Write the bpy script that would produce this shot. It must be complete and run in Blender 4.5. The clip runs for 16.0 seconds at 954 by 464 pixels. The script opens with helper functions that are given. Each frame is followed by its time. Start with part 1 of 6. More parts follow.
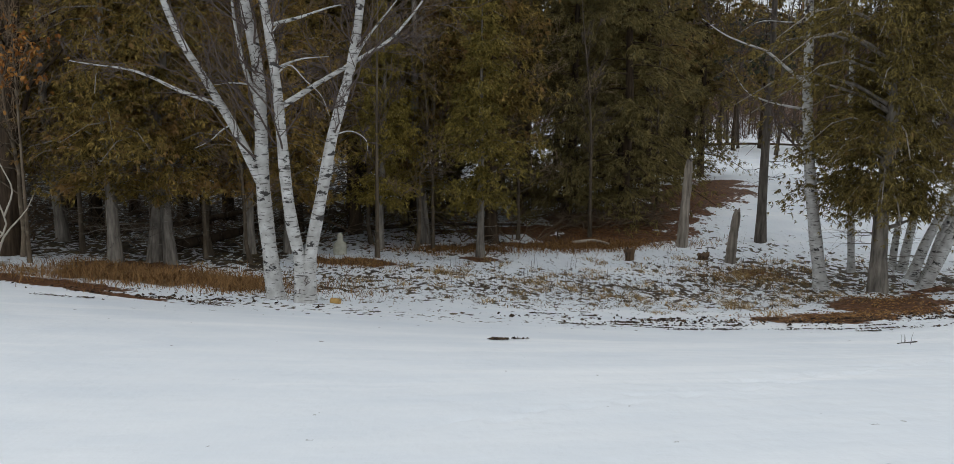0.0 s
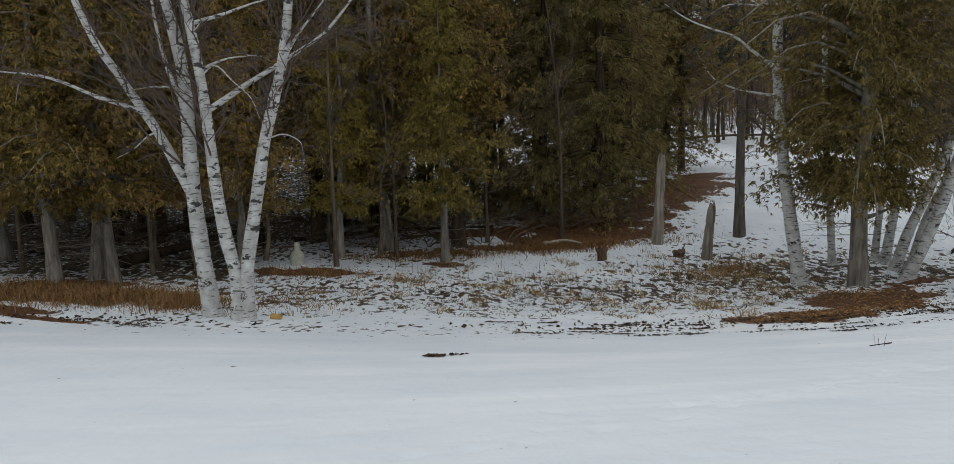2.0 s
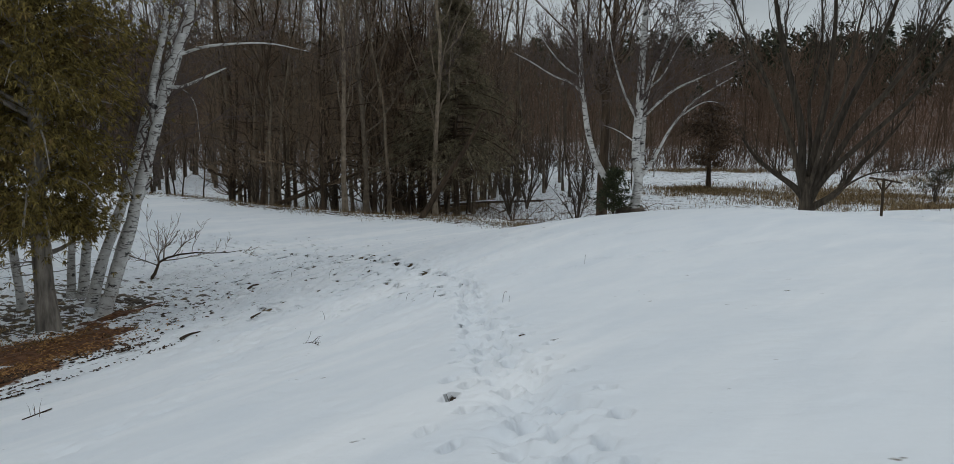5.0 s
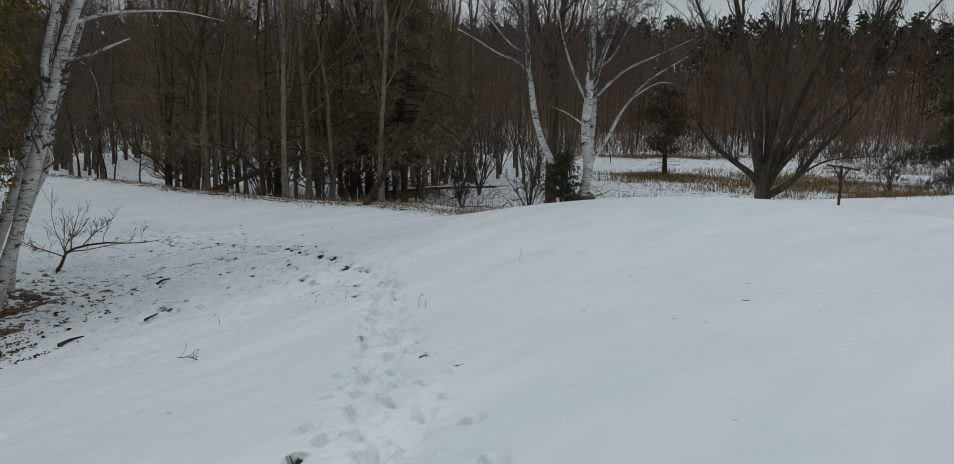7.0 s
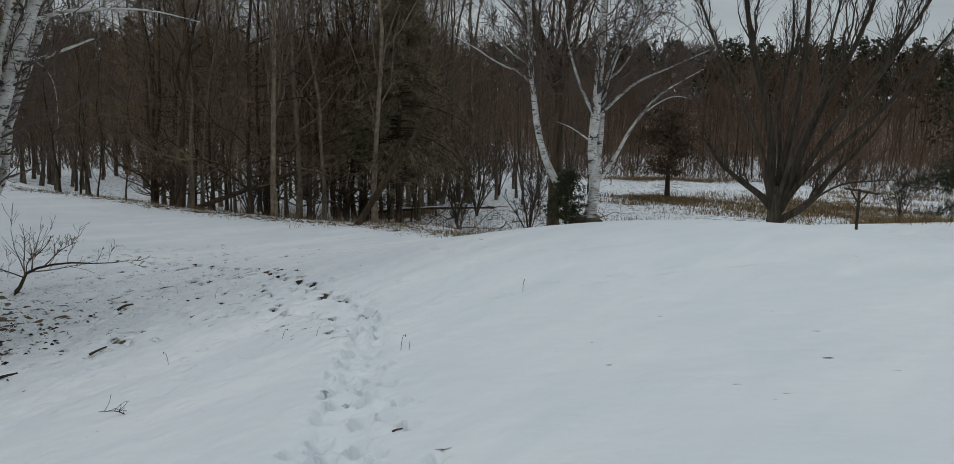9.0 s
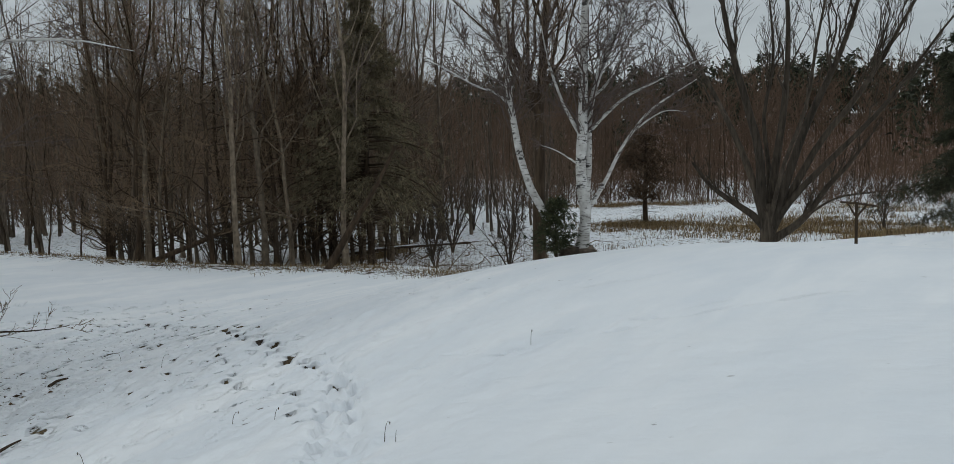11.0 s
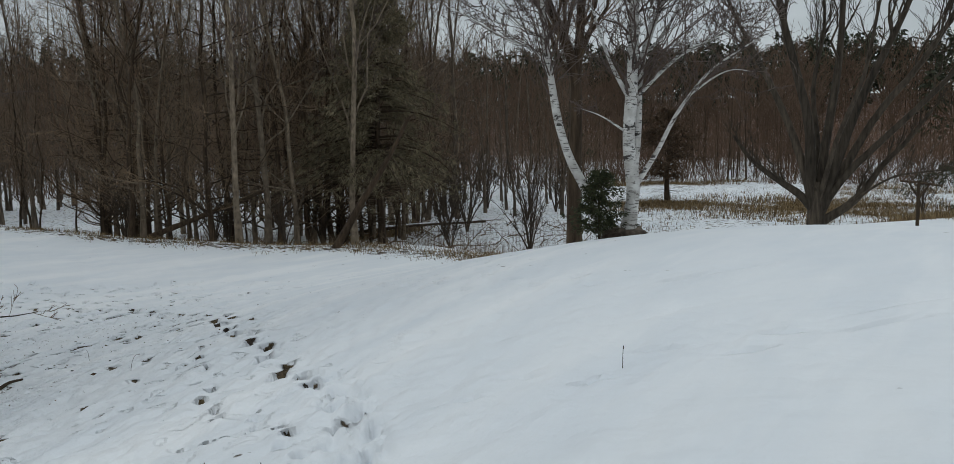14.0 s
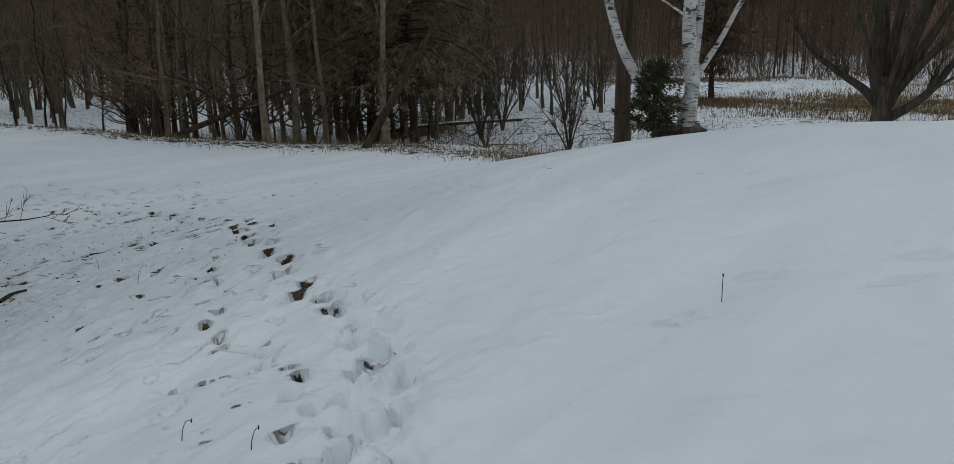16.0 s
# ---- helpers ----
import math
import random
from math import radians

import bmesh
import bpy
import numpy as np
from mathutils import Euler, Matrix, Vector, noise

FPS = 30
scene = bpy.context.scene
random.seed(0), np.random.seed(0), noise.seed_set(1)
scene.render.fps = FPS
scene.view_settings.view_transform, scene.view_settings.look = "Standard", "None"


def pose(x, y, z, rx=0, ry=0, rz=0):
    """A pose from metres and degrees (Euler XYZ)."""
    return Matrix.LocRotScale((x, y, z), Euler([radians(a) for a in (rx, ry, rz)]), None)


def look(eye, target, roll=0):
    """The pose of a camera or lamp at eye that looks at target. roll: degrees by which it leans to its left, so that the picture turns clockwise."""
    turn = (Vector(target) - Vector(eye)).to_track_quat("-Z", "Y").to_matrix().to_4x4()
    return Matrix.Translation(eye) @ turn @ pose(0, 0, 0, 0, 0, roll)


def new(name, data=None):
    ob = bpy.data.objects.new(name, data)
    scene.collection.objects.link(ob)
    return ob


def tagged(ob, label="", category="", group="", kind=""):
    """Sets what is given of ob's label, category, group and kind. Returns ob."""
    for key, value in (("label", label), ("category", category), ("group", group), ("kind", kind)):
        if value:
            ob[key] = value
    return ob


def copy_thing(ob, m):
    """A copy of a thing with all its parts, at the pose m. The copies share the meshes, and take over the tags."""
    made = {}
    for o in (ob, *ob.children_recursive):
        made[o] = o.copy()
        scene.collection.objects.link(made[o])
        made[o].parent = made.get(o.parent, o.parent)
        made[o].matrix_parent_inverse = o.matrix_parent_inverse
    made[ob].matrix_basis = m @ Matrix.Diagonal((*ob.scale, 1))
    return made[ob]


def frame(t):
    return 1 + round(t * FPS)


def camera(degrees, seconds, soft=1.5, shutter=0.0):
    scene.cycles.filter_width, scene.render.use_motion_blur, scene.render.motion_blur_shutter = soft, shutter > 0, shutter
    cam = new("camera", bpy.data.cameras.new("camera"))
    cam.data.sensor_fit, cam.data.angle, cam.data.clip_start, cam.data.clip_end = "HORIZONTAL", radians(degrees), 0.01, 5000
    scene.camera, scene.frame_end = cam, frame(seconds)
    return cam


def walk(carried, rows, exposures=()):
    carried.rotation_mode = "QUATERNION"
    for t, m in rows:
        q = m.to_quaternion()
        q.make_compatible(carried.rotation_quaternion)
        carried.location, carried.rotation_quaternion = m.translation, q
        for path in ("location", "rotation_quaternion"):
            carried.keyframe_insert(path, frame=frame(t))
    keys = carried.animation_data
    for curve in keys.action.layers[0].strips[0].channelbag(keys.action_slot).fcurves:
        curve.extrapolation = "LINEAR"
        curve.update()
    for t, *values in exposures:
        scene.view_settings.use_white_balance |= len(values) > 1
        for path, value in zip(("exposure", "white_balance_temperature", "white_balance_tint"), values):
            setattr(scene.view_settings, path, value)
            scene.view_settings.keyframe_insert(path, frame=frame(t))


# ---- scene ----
cam = camera(59.7, 16.0, soft=0.7)
PATH = [
    (0.0, look((-0.000, 0.000, 1.500), (-0.002, 9.869, -0.111), 0.42)),
    (0.5, look((0.251, 0.286, 1.449), (0.053, 10.049, -0.707), -1.58)),
    (1.0, look((0.426, 0.586, 1.433), (-0.477, 10.388, -0.331), -1.25)),
    (1.5, look((0.670, 0.853, 1.396), (-0.023, 10.705, -0.175), 0.60)),
    (2.0, look((0.943, 1.120, 1.380), (0.986, 10.991, -0.218), -1.49)),
    (2.5, look((1.152, 1.376, 1.385), (2.804, 11.106, -0.230), -0.41)),
    (3.0, look((1.452, 1.628, 1.392), (3.985, 11.178, -0.153), 0.66)),
    (3.5, look((1.753, 1.913, 1.345), (6.201, 10.789, 0.147), 1.71)),
    (4.0, look((2.104, 2.139, 1.287), (7.910, 10.185, 0.044), 1.36)),
    (4.5, look((2.466, 2.396, 1.226), (9.618, 9.264, -0.073), 0.85)),
    (5.0, look((2.811, 2.605, 1.219), (10.414, 8.954, -0.153), 0.31)),
    (5.2, look((2.950, 2.663, 1.212), (10.575, 8.981, -0.181), 0.26)),
    (7.3, look((4.577, 3.315, 1.060), (12.496, 9.199, -0.575), 1.04)),
    (7.5, look((4.697, 3.398, 1.035), (12.607, 9.266, -0.696), 1.21)),
    (8.0, look((5.073, 3.614, 0.960), (12.960, 9.528, -0.720), 1.49)),
    (8.5, look((5.390, 3.904, 0.902), (13.303, 9.845, -0.546), 1.74)),
    (8.7, look((5.516, 4.022, 0.902), (13.432, 9.983, -0.439), 1.82)),
    (10.8, look((7.022, 5.341, 0.733), (15.141, 11.051, -0.481), -1.40)),
    (11.0, look((7.154, 5.509, 0.714), (15.313, 11.225, -0.153), -1.51)),
    (11.5, look((7.458, 5.796, 0.658), (15.678, 11.362, -0.555), -0.99)),
    (12.0, look((7.795, 6.109, 0.650), (15.996, 11.699, -0.572), -0.95)),
    (12.5, look((8.088, 6.430, 0.610), (16.307, 12.029, -0.434), -0.94)),
    (13.0, look((8.407, 6.707, 0.567), (16.577, 12.351, -0.617), -0.90)),
    (13.5, look((8.647, 7.026, 0.518), (16.776, 12.762, -0.491), -0.48)),
    (14.0, look((8.904, 7.272, 0.481), (16.987, 13.051, -0.640), -0.95)),
    (14.5, look((9.139, 7.502, 0.408), (17.143, 13.288, -1.165), -1.92)),
    (15.0, look((9.405, 7.636, 0.367), (17.515, 13.021, -1.922), -2.46)),
    (15.5, look((9.670, 7.854, 0.349), (17.588, 13.511, -1.953), -1.52)),
    (16.0, look((9.879, 8.139, 0.305), (17.551, 14.128, -1.992), -1.24)),
]
EXPOSURES = [(0.0, 0.26, 6130, 6.6), (0.5, 0.14, 6120, 6.3), (1.0, 0.13, 6120, 6.1), (1.5, 0.24, 6160, 5.9), (2.0, 0.13, 6150, 5.6), (2.5, 0.2, 6150, 5.2), (3.0, 0.27, 6150, 4.8), (3.8, 0.2, 6120, 4.1), (5.0, -0.14, 5990, 4.1), (8.5, -0.24, 6020, 3.1), (11.0, -0.08, 6020, 3.1), (14.0, -0.03, 6020, 3.1), (14.7, -0.13, 5950, 2.6), (16.0, -0.42, 5870, 2.6)]
SKY_STRENGTH = 0.88
SUN_STRENGTH = 0.42
walk(cam, PATH, EXPOSURES)

# ---------------------------------------------------------------- world and light
world = bpy.data.worlds.new("overcast_sky")
scene.world = world
world.use_nodes = True
wn, wl = world.node_tree.nodes, world.node_tree.links
wbg = wn["Background"]
sky = wn.new("ShaderNodeTexSky")
sky.sky_type, sky.sun_disc = "NISHITA", False
sky.sun_elevation, sky.sun_rotation = radians(36), radians(311)
sky_gain = wn.new("ShaderNodeMix")
sky_gain.data_type, sky_gain.blend_type = "RGBA", "MULTIPLY"
sky_gain.inputs[0].default_value = 1.0
wl.new(sky.outputs[0], sky_gain.inputs[6])
sky_gain.inputs[7].default_value = (0.1, 0.1, 0.1, 1)
cloud_at = wn.new("ShaderNodeTexCoord")
cloud_map = wn.new("ShaderNodeMapping")
cloud_map.inputs["Scale"].default_value = (1.2, 1.2, 5.0)
wl.new(cloud_at.outputs["Generated"], cloud_map.inputs["Vector"])
cloud = wn.new("ShaderNodeTexNoise")
cloud.inputs["Scale"].default_value, cloud.inputs["Detail"].default_value = 2.2, 5
wl.new(cloud_map.outputs[0], cloud.inputs["Vector"])
cloud_ramp = wn.new("ShaderNodeValToRGB")
cloud_ramp.color_ramp.elements[0].position, cloud_ramp.color_ramp.elements[0].color = 0.35, (0.60, 0.60, 0.605, 1)
cloud_ramp.color_ramp.elements[1].position, cloud_ramp.color_ramp.elements[1].color = 0.68, (0.90, 0.895, 0.885, 1)
wl.new(cloud.outputs[0], cloud_ramp.inputs[0])
cover = wn.new("ShaderNodeMix")
cover.data_type = "RGBA"
cover.inputs[0].default_value = 0.9
wl.new(sky_gain.outputs[2], cover.inputs[6])
up = wn.new("ShaderNodeSeparateXYZ")
wl.new(cloud_at.outputs["Generated"], up.inputs[0])
dome = wn.new("ShaderNodeMapRange")
dome.inputs["From Min"].default_value, dome.inputs["From Max"].default_value = 0.0, 1.0
dome.inputs["To Min"].default_value, dome.inputs["To Max"].default_value = 0.76, 1.16
wl.new(up.outputs["Z"], dome.inputs["Value"])
layer = wn.new("ShaderNodeMix")
layer.data_type, layer.blend_type = "RGBA", "MULTIPLY"
layer.inputs[0].default_value = 1.0
wl.new(cloud_ramp.outputs[0], layer.inputs[6])
wl.new(dome.outputs[0], layer.inputs[7])
wl.new(layer.outputs[2], cover.inputs[7])
wl.new(cover.outputs[2], wbg.inputs["Color"])
wbg.inputs["Strength"].default_value = SKY_STRENGTH
sun = new("sun", bpy.data.lights.new("sun", "SUN"))
sun.data.energy, sun.data.angle, sun.data.color = SUN_STRENGTH, radians(26), (1.0, 0.97, 0.93)
sun.matrix_world = look((-34, 30, 33), (0, 0, 0))

# ---------------------------------------------------------------- materials


def material(name, rough=0.8):
    m = bpy.data.materials.new(name)
    m.use_nodes = True
    bsdf = m.node_tree.nodes["Principled BSDF"]
    bsdf.inputs["Roughness"].default_value = rough
    bsdf.inputs["Specular IOR Level"].default_value = 0.25
    return m, m.node_tree.nodes, m.node_tree.links, bsdf


def noise_node(n, l, scale, detail=4, stretch=(1, 1, 1), rough=0.55):
    at = n.new("ShaderNodeTexCoord")
    mp = n.new("ShaderNodeMapping")
    mp.inputs["Scale"].default_value = stretch
    l.new(at.outputs["Object"], mp.inputs["Vector"])
    tex = n.new("ShaderNodeTexNoise")
    tex.inputs["Scale"].default_value, tex.inputs["Detail"].default_value = scale, detail
    tex.inputs["Roughness"].default_value = rough
    l.new(mp.outputs[0], tex.inputs["Vector"])
    return tex.outputs[0]


def ramp(n, l, value, stops):
    r = n.new("ShaderNodeValToRGB")
    els = r.color_ramp.elements
    while len(els) < len(stops):
        els.new(0.5)
    for e, (p, c) in zip(els, stops):
        e.position, e.color = p, (c, c, c, 1) if isinstance(c, (int, float)) else (*c, 1)
    l.new(value, r.inputs[0])
    return r.outputs[0]


def mix(n, l, fac, a, b, kind="MIX"):
    m = n.new("ShaderNodeMix")
    m.data_type, m.blend_type = "RGBA", kind
    for socket, v in ((m.inputs[0], fac), (m.inputs[6], a), (m.inputs[7], b)):
        if isinstance(v, (int, float)):
            socket.default_value = v
        elif isinstance(v, tuple):
            socket.default_value = (*v, 1)
        else:
            l.new(v, socket)
    return m.outputs[2]


def math_node(n, l, op, a, b=0.0, clamp=False):
    m = n.new("ShaderNodeMath")
    m.operation, m.use_clamp = op, clamp
    for socket, v in ((m.inputs[0], a), (m.inputs[1], b)):
        if isinstance(v, (int, float)):
            socket.default_value = v
        else:
            l.new(v, socket)
    return m.outputs[0]


def bump(n, l, bsdf, height, strength=0.4, distance=0.02):
    b = n.new("ShaderNodeBump")
    b.inputs["Strength"].default_value, b.inputs["Distance"].default_value = strength, distance
    l.new(height, b.inputs["Height"])
    l.new(b.outputs[0], bsdf.inputs["Normal"])


def bark(name, dark, light, scale=9.0, stretch=(1, 1, 0.16), lichen=None):
    """Furrowed bark with long vertical plates."""
    m, n, l, bsdf = material(name, 0.9)
    grain = noise_node(n, l, scale, 6, stretch)
    patch = noise_node(n, l, 1.3, 3)
    col = ramp(n, l, grain, [(0.3, dark), (0.7, light)])
    tint = ramp(n, l, patch, [(0.3, 0.7), (0.75, 1.15)])
    col = mix(n, l, 1.0, col, tint, "MULTIPLY")
    if lichen:
        spot = ramp(n, l, noise_node(n, l, 4.0, 5), [(0.55, 0.0), (0.68, 0.8)])
        col = mix(n, l, spot, col, lichen)
    info = n.new("ShaderNodeObjectInfo")
    col = mix(n, l, 1.0, col, ramp(n, l, info.outputs["Random"], [(0.0, 0.75), (1.0, 1.2)]), "MULTIPLY")
    l.new(col, bsdf.inputs["Base Color"])
    bump(n, l, bsdf, grain, 0.7, 0.02)
    return m


def birch_bark(name):
    m, n, l, bsdf = material(name, 0.7)
    lines = noise_node(n, l, 5.0, 4, (1, 1, 5.0), 0.62)
    scar = noise_node(n, l, 3.6, 4, (1, 1, 1.9), 0.62)
    soft = noise_node(n, l, 5.0, 4)
    white = ramp(n, l, soft, [(0.3, (0.38, 0.36, 0.335)), (0.7, (0.67, 0.66, 0.635))])
    mark = ramp(n, l, lines, [(0.57, 0.0), (0.62, 0.88)])
    col = mix(n, l, mark, white, (0.1, 0.085, 0.075))
    black = ramp(n, l, scar, [(0.585, 0.0), (0.63, 0.95)])
    col = mix(n, l, black, col, (0.035, 0.03, 0.027))
    l.new(col, bsdf.inputs["Base Color"])
    bump(n, l, bsdf, lines, 0.25, 0.01)
    return m


def foliage(name, dark, light, rusty=None, rust_share=0.0):
    m, n, l, bsdf = material(name, 0.75)
    geo = n.new("ShaderNodeNewGeometry")
    info = n.new("ShaderNodeObjectInfo")
    col = ramp(n, l, geo.outputs["Random Per Island"], [(0.0, dark), (1.0, light)])
    if rusty:
        patch = ramp(n, l, noise_node(n, l, 0.9, 3), [(0.62 - rust_share, 0.0), (0.72 - rust_share, 0.9)])
        col = mix(n, l, patch, col, rusty)
    if rusty:
        col = mix(n, l, ramp(n, l, info.outputs["Random"], [(0.4, 0.0), (0.95, 0.3)]), col, tuple(0.75 * v for v in rusty))
    col = mix(n, l, 1.0, col, ramp(n, l, info.outputs["Random"], [(0.0, 0.7), (1.0, 1.2)]), "MULTIPLY")
    l.new(col, bsdf.inputs["Base Color"])
    return m


def plain(name, dark, light, scale=6.0, rough=0.85, stretch=(1, 1, 1), islands=False):
    m, n, l, bsdf = material(name, rough)
    if islands:
        geo = n.new("ShaderNodeNewGeometry")
        value = geo.outputs["Random Per Island"]
    else:
        value = noise_node(n, l, scale, 5, stretch)
    l.new(ramp(n, l, value, [(0.25, dark), (0.75, light)]), bsdf.inputs["Base Color"])
    if not islands:
        bump(n, l, bsdf, value, 0.4, 0.01)
    return m


def ground_material():
    """Snow, broken by needle litter, straw and bare leaf-strewn soil where the cover attribute says so."""
    m, n, l, bsdf = material("snow_ground", 0.65)
    att = n.new("ShaderNodeAttribute")
    att.attribute_name = "cover"
    sep = n.new("ShaderNodeSeparateColor")
    l.new(att.outputs["Color"], sep.inputs[0])
    needle, thin, straw = sep.outputs[0], sep.outputs[1], sep.outputs[2]
    fine = noise_node(n, l, 7.0, 6, rough=0.65)
    mid = noise_node(n, l, 1.6, 5)
    broad = noise_node(n, l, 0.35, 4)
    tiny = noise_node(n, l, 38.0, 4)
    drift = noise_node(n, l, 0.55, 4, (1.0, 2.2, 1.0))
    ripple = noise_node(n, l, 2.6, 5, (0.8, 2.6, 1.0))
    streak = noise_node(n, l, 0.42, 4, (0.35, 2.0, 1.0))
    pit = noise_node(n, l, 3.4, 3, (1.0, 1.7, 1.0), 0.5)
    crumb = noise_node(n, l, 5.5, 3, (1.0, 1.8, 1.0), 0.6)
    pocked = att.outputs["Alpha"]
    snow = ramp(n, l, drift, [(0.3, (0.77, 0.80, 0.84)), (0.7, (0.85, 0.865, 0.885))])
    snow = mix(n, l, ramp(n, l, streak, [(0.52, 0.0), (0.66, 0.8)]), snow, (0.91, 0.915, 0.925))
    brown = ramp(n, l, fine, [(0.3, (0.045, 0.02, 0.009)), (0.55, (0.135, 0.058, 0.023)), (0.75, (0.27, 0.14, 0.06))])
    tan = ramp(n, l, tiny, [(0.3, (0.11, 0.075, 0.035)), (0.7, (0.3, 0.22, 0.11))])
    earth = ramp(n, l, tiny, [(0.3, (0.02, 0.016, 0.013)), (0.7, (0.09, 0.065, 0.045))])
    turf = ramp(n, l, tiny, [(0.3, (0.05, 0.036, 0.018)), (0.7, (0.2, 0.145, 0.07))])
    soil = mix(n, l, ramp(n, l, noise_node(n, l, 2.3, 3), [(0.42, 0.0), (0.6, 1.0)]), earth, turf)
    blot = noise_node(n, l, 6.5, 3, (1.0, 0.55, 1.0), 0.5)
    speck = math_node(n, l, "ADD", math_node(n, l, "MULTIPLY", blot, 0.7), math_node(n, l, "MULTIPLY", mid, 0.3))
    t1 = math_node(n, l, "MULTIPLY", math_node(n, l, "ADD", speck, math_node(n, l, "MULTIPLY", thin, 0.34)), 1.0)
    col = mix(n, l, ramp(n, l, t1, [(0.685, 0.0), (0.725, 1.0)]), snow, soil)
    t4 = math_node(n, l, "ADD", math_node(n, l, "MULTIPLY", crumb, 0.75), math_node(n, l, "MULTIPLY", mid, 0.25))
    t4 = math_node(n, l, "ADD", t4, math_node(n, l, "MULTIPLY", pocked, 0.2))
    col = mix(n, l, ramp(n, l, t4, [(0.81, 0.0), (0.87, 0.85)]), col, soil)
    t2 = math_node(n, l, "ADD", math_node(n, l, "MULTIPLY", mid, 0.5), math_node(n, l, "MULTIPLY", straw, 0.72))
    t2 = math_node(n, l, "ADD", t2, math_node(n, l, "MULTIPLY", fine, 0.25))
    col = mix(n, l, ramp(n, l, t2, [(0.72, 0.0), (0.82, 1.0)]), col, tan)
    t3 = math_node(n, l, "ADD", math_node(n, l, "MULTIPLY", speck, 0.7), math_node(n, l, "MULTIPLY", needle, 0.75))
    col = mix(n, l, ramp(n, l, t3, [(0.70, 0.0), (0.78, 1.0)]), col, brown)
    l.new(col, bsdf.inputs["Base Color"])
    h = math_node(n, l, "ADD", math_node(n, l, "MULTIPLY", broad, 0.8), math_node(n, l, "MULTIPLY", mid, 0.25))
    h = math_node(n, l, "ADD", h, math_node(n, l, "MULTIPLY", blot, math_node(n, l, "ADD", math_node(n, l, "MULTIPLY", thin, 2.6), 0.15)))
    h = math_node(n, l, "ADD", h, math_node(n, l, "MULTIPLY", ripple, 0.12))
    pits = math_node(n, l, "ADD", math_node(n, l, "MULTIPLY", pit, -1.6), math_node(n, l, "MULTIPLY", crumb, -1.2))
    h = math_node(n, l, "ADD", h, math_node(n, l, "MULTIPLY", pits, math_node(n, l, "MULTIPLY", pocked, 0.5)))
    bump(n, l, bsdf, h, 1.0, 0.09)
    return m


SNOW_GROUND = ground_material()
BIRCH = birch_bark("birch_bark")
TWIG_BIRCH = plain("birch_twig_bark", (0.06, 0.045, 0.04), (0.17, 0.13, 0.11), 20)
CEDAR_BARK = bark("cedar_bark", (0.115, 0.1, 0.085), (0.4, 0.355, 0.3), 12)
DARK_BARK = bark("dark_bark", (0.024, 0.016, 0.01), (0.108, 0.074, 0.046), 10)
MAPLE_BARK = bark("maple_bark", (0.026, 0.021, 0.015), (0.095, 0.075, 0.055), 10)
LOW_BARK = bark("low_wood_bark", (0.046, 0.036, 0.027), (0.2, 0.157, 0.117), 10)
POLE_BARK = bark("spruce_bark", (0.042, 0.035, 0.029), (0.17, 0.145, 0.12), 11)
GREY_BARK = bark("grey_bark", (0.068, 0.051, 0.035), (0.23, 0.178, 0.125), 11, lichen=(0.25, 0.21, 0.15))
PALE_BARK = bark("pale_aspen_bark", (0.11, 0.085, 0.06), (0.32, 0.255, 0.185), 7, (1, 1, 0.6))
TWIG_DARK = plain("dark_twig_bark", (0.078, 0.055, 0.037), (0.25, 0.18, 0.12), 15)
TWIG_BLACK = plain("blackish_twig_bark", (0.032, 0.024, 0.017), (0.09, 0.067, 0.048), 15)
TWIG_BROWN = plain("brown_twig_bark", (0.13, 0.09, 0.055), (0.36, 0.255, 0.16), 15)
TWIG_RED = plain("reddish_twig_bark", (0.078, 0.05, 0.032), (0.235, 0.15, 0.096), 15)
TWIG_HILL = plain("hillside_twig_bark", (0.062, 0.04, 0.027), (0.185, 0.12, 0.08), 15)
CEDAR_YELLOW = foliage("cedar_foliage_yellow_green", (0.06, 0.048, 0.012), (0.42, 0.29, 0.07), (0.3, 0.17, 0.06), 0.08)
CEDAR_DARK = foliage("cedar_foliage_dark", (0.07, 0.058, 0.018), (0.32, 0.235, 0.066), (0.28, 0.165, 0.065), 0.07)
CEDAR_OLIVE = foliage("cedar_foliage_olive", (0.024, 0.022, 0.008), (0.26, 0.2, 0.05), (0.2, 0.125, 0.042), 0.03)
HEMLOCK = foliage("hemlock_foliage", (0.065, 0.054, 0.023), (0.3, 0.235, 0.082))
CEDAR_LIGHT = foliage("cedar_foliage_light", (0.11, 0.09, 0.02), (0.48, 0.36, 0.08), (0.26, 0.17, 0.06), 0.0)
SPRUCE_DARK = foliage("spruce_foliage_dark", (0.02, 0.023, 0.014), (0.08, 0.082, 0.044))
SPRUCE_DULL = foliage("spruce_foliage_dull", (0.065, 0.056, 0.035), (0.25, 0.205, 0.125))
FAR_GREEN = foliage("far_conifer_foliage", (0.022, 0.026, 0.016), (0.085, 0.088, 0.05))
SPRUCE_BROWN = foliage("conifer_foliage_brown", (0.04, 0.027, 0.016), (0.14, 0.09, 0.055))
BUSH_GREEN = foliage("evergreen_bush_foliage", (0.016, 0.022, 0.011), (0.075, 0.08, 0.036))
STRAW = plain("dry_grass", (0.2, 0.125, 0.05), (0.52, 0.37, 0.18), islands=True)
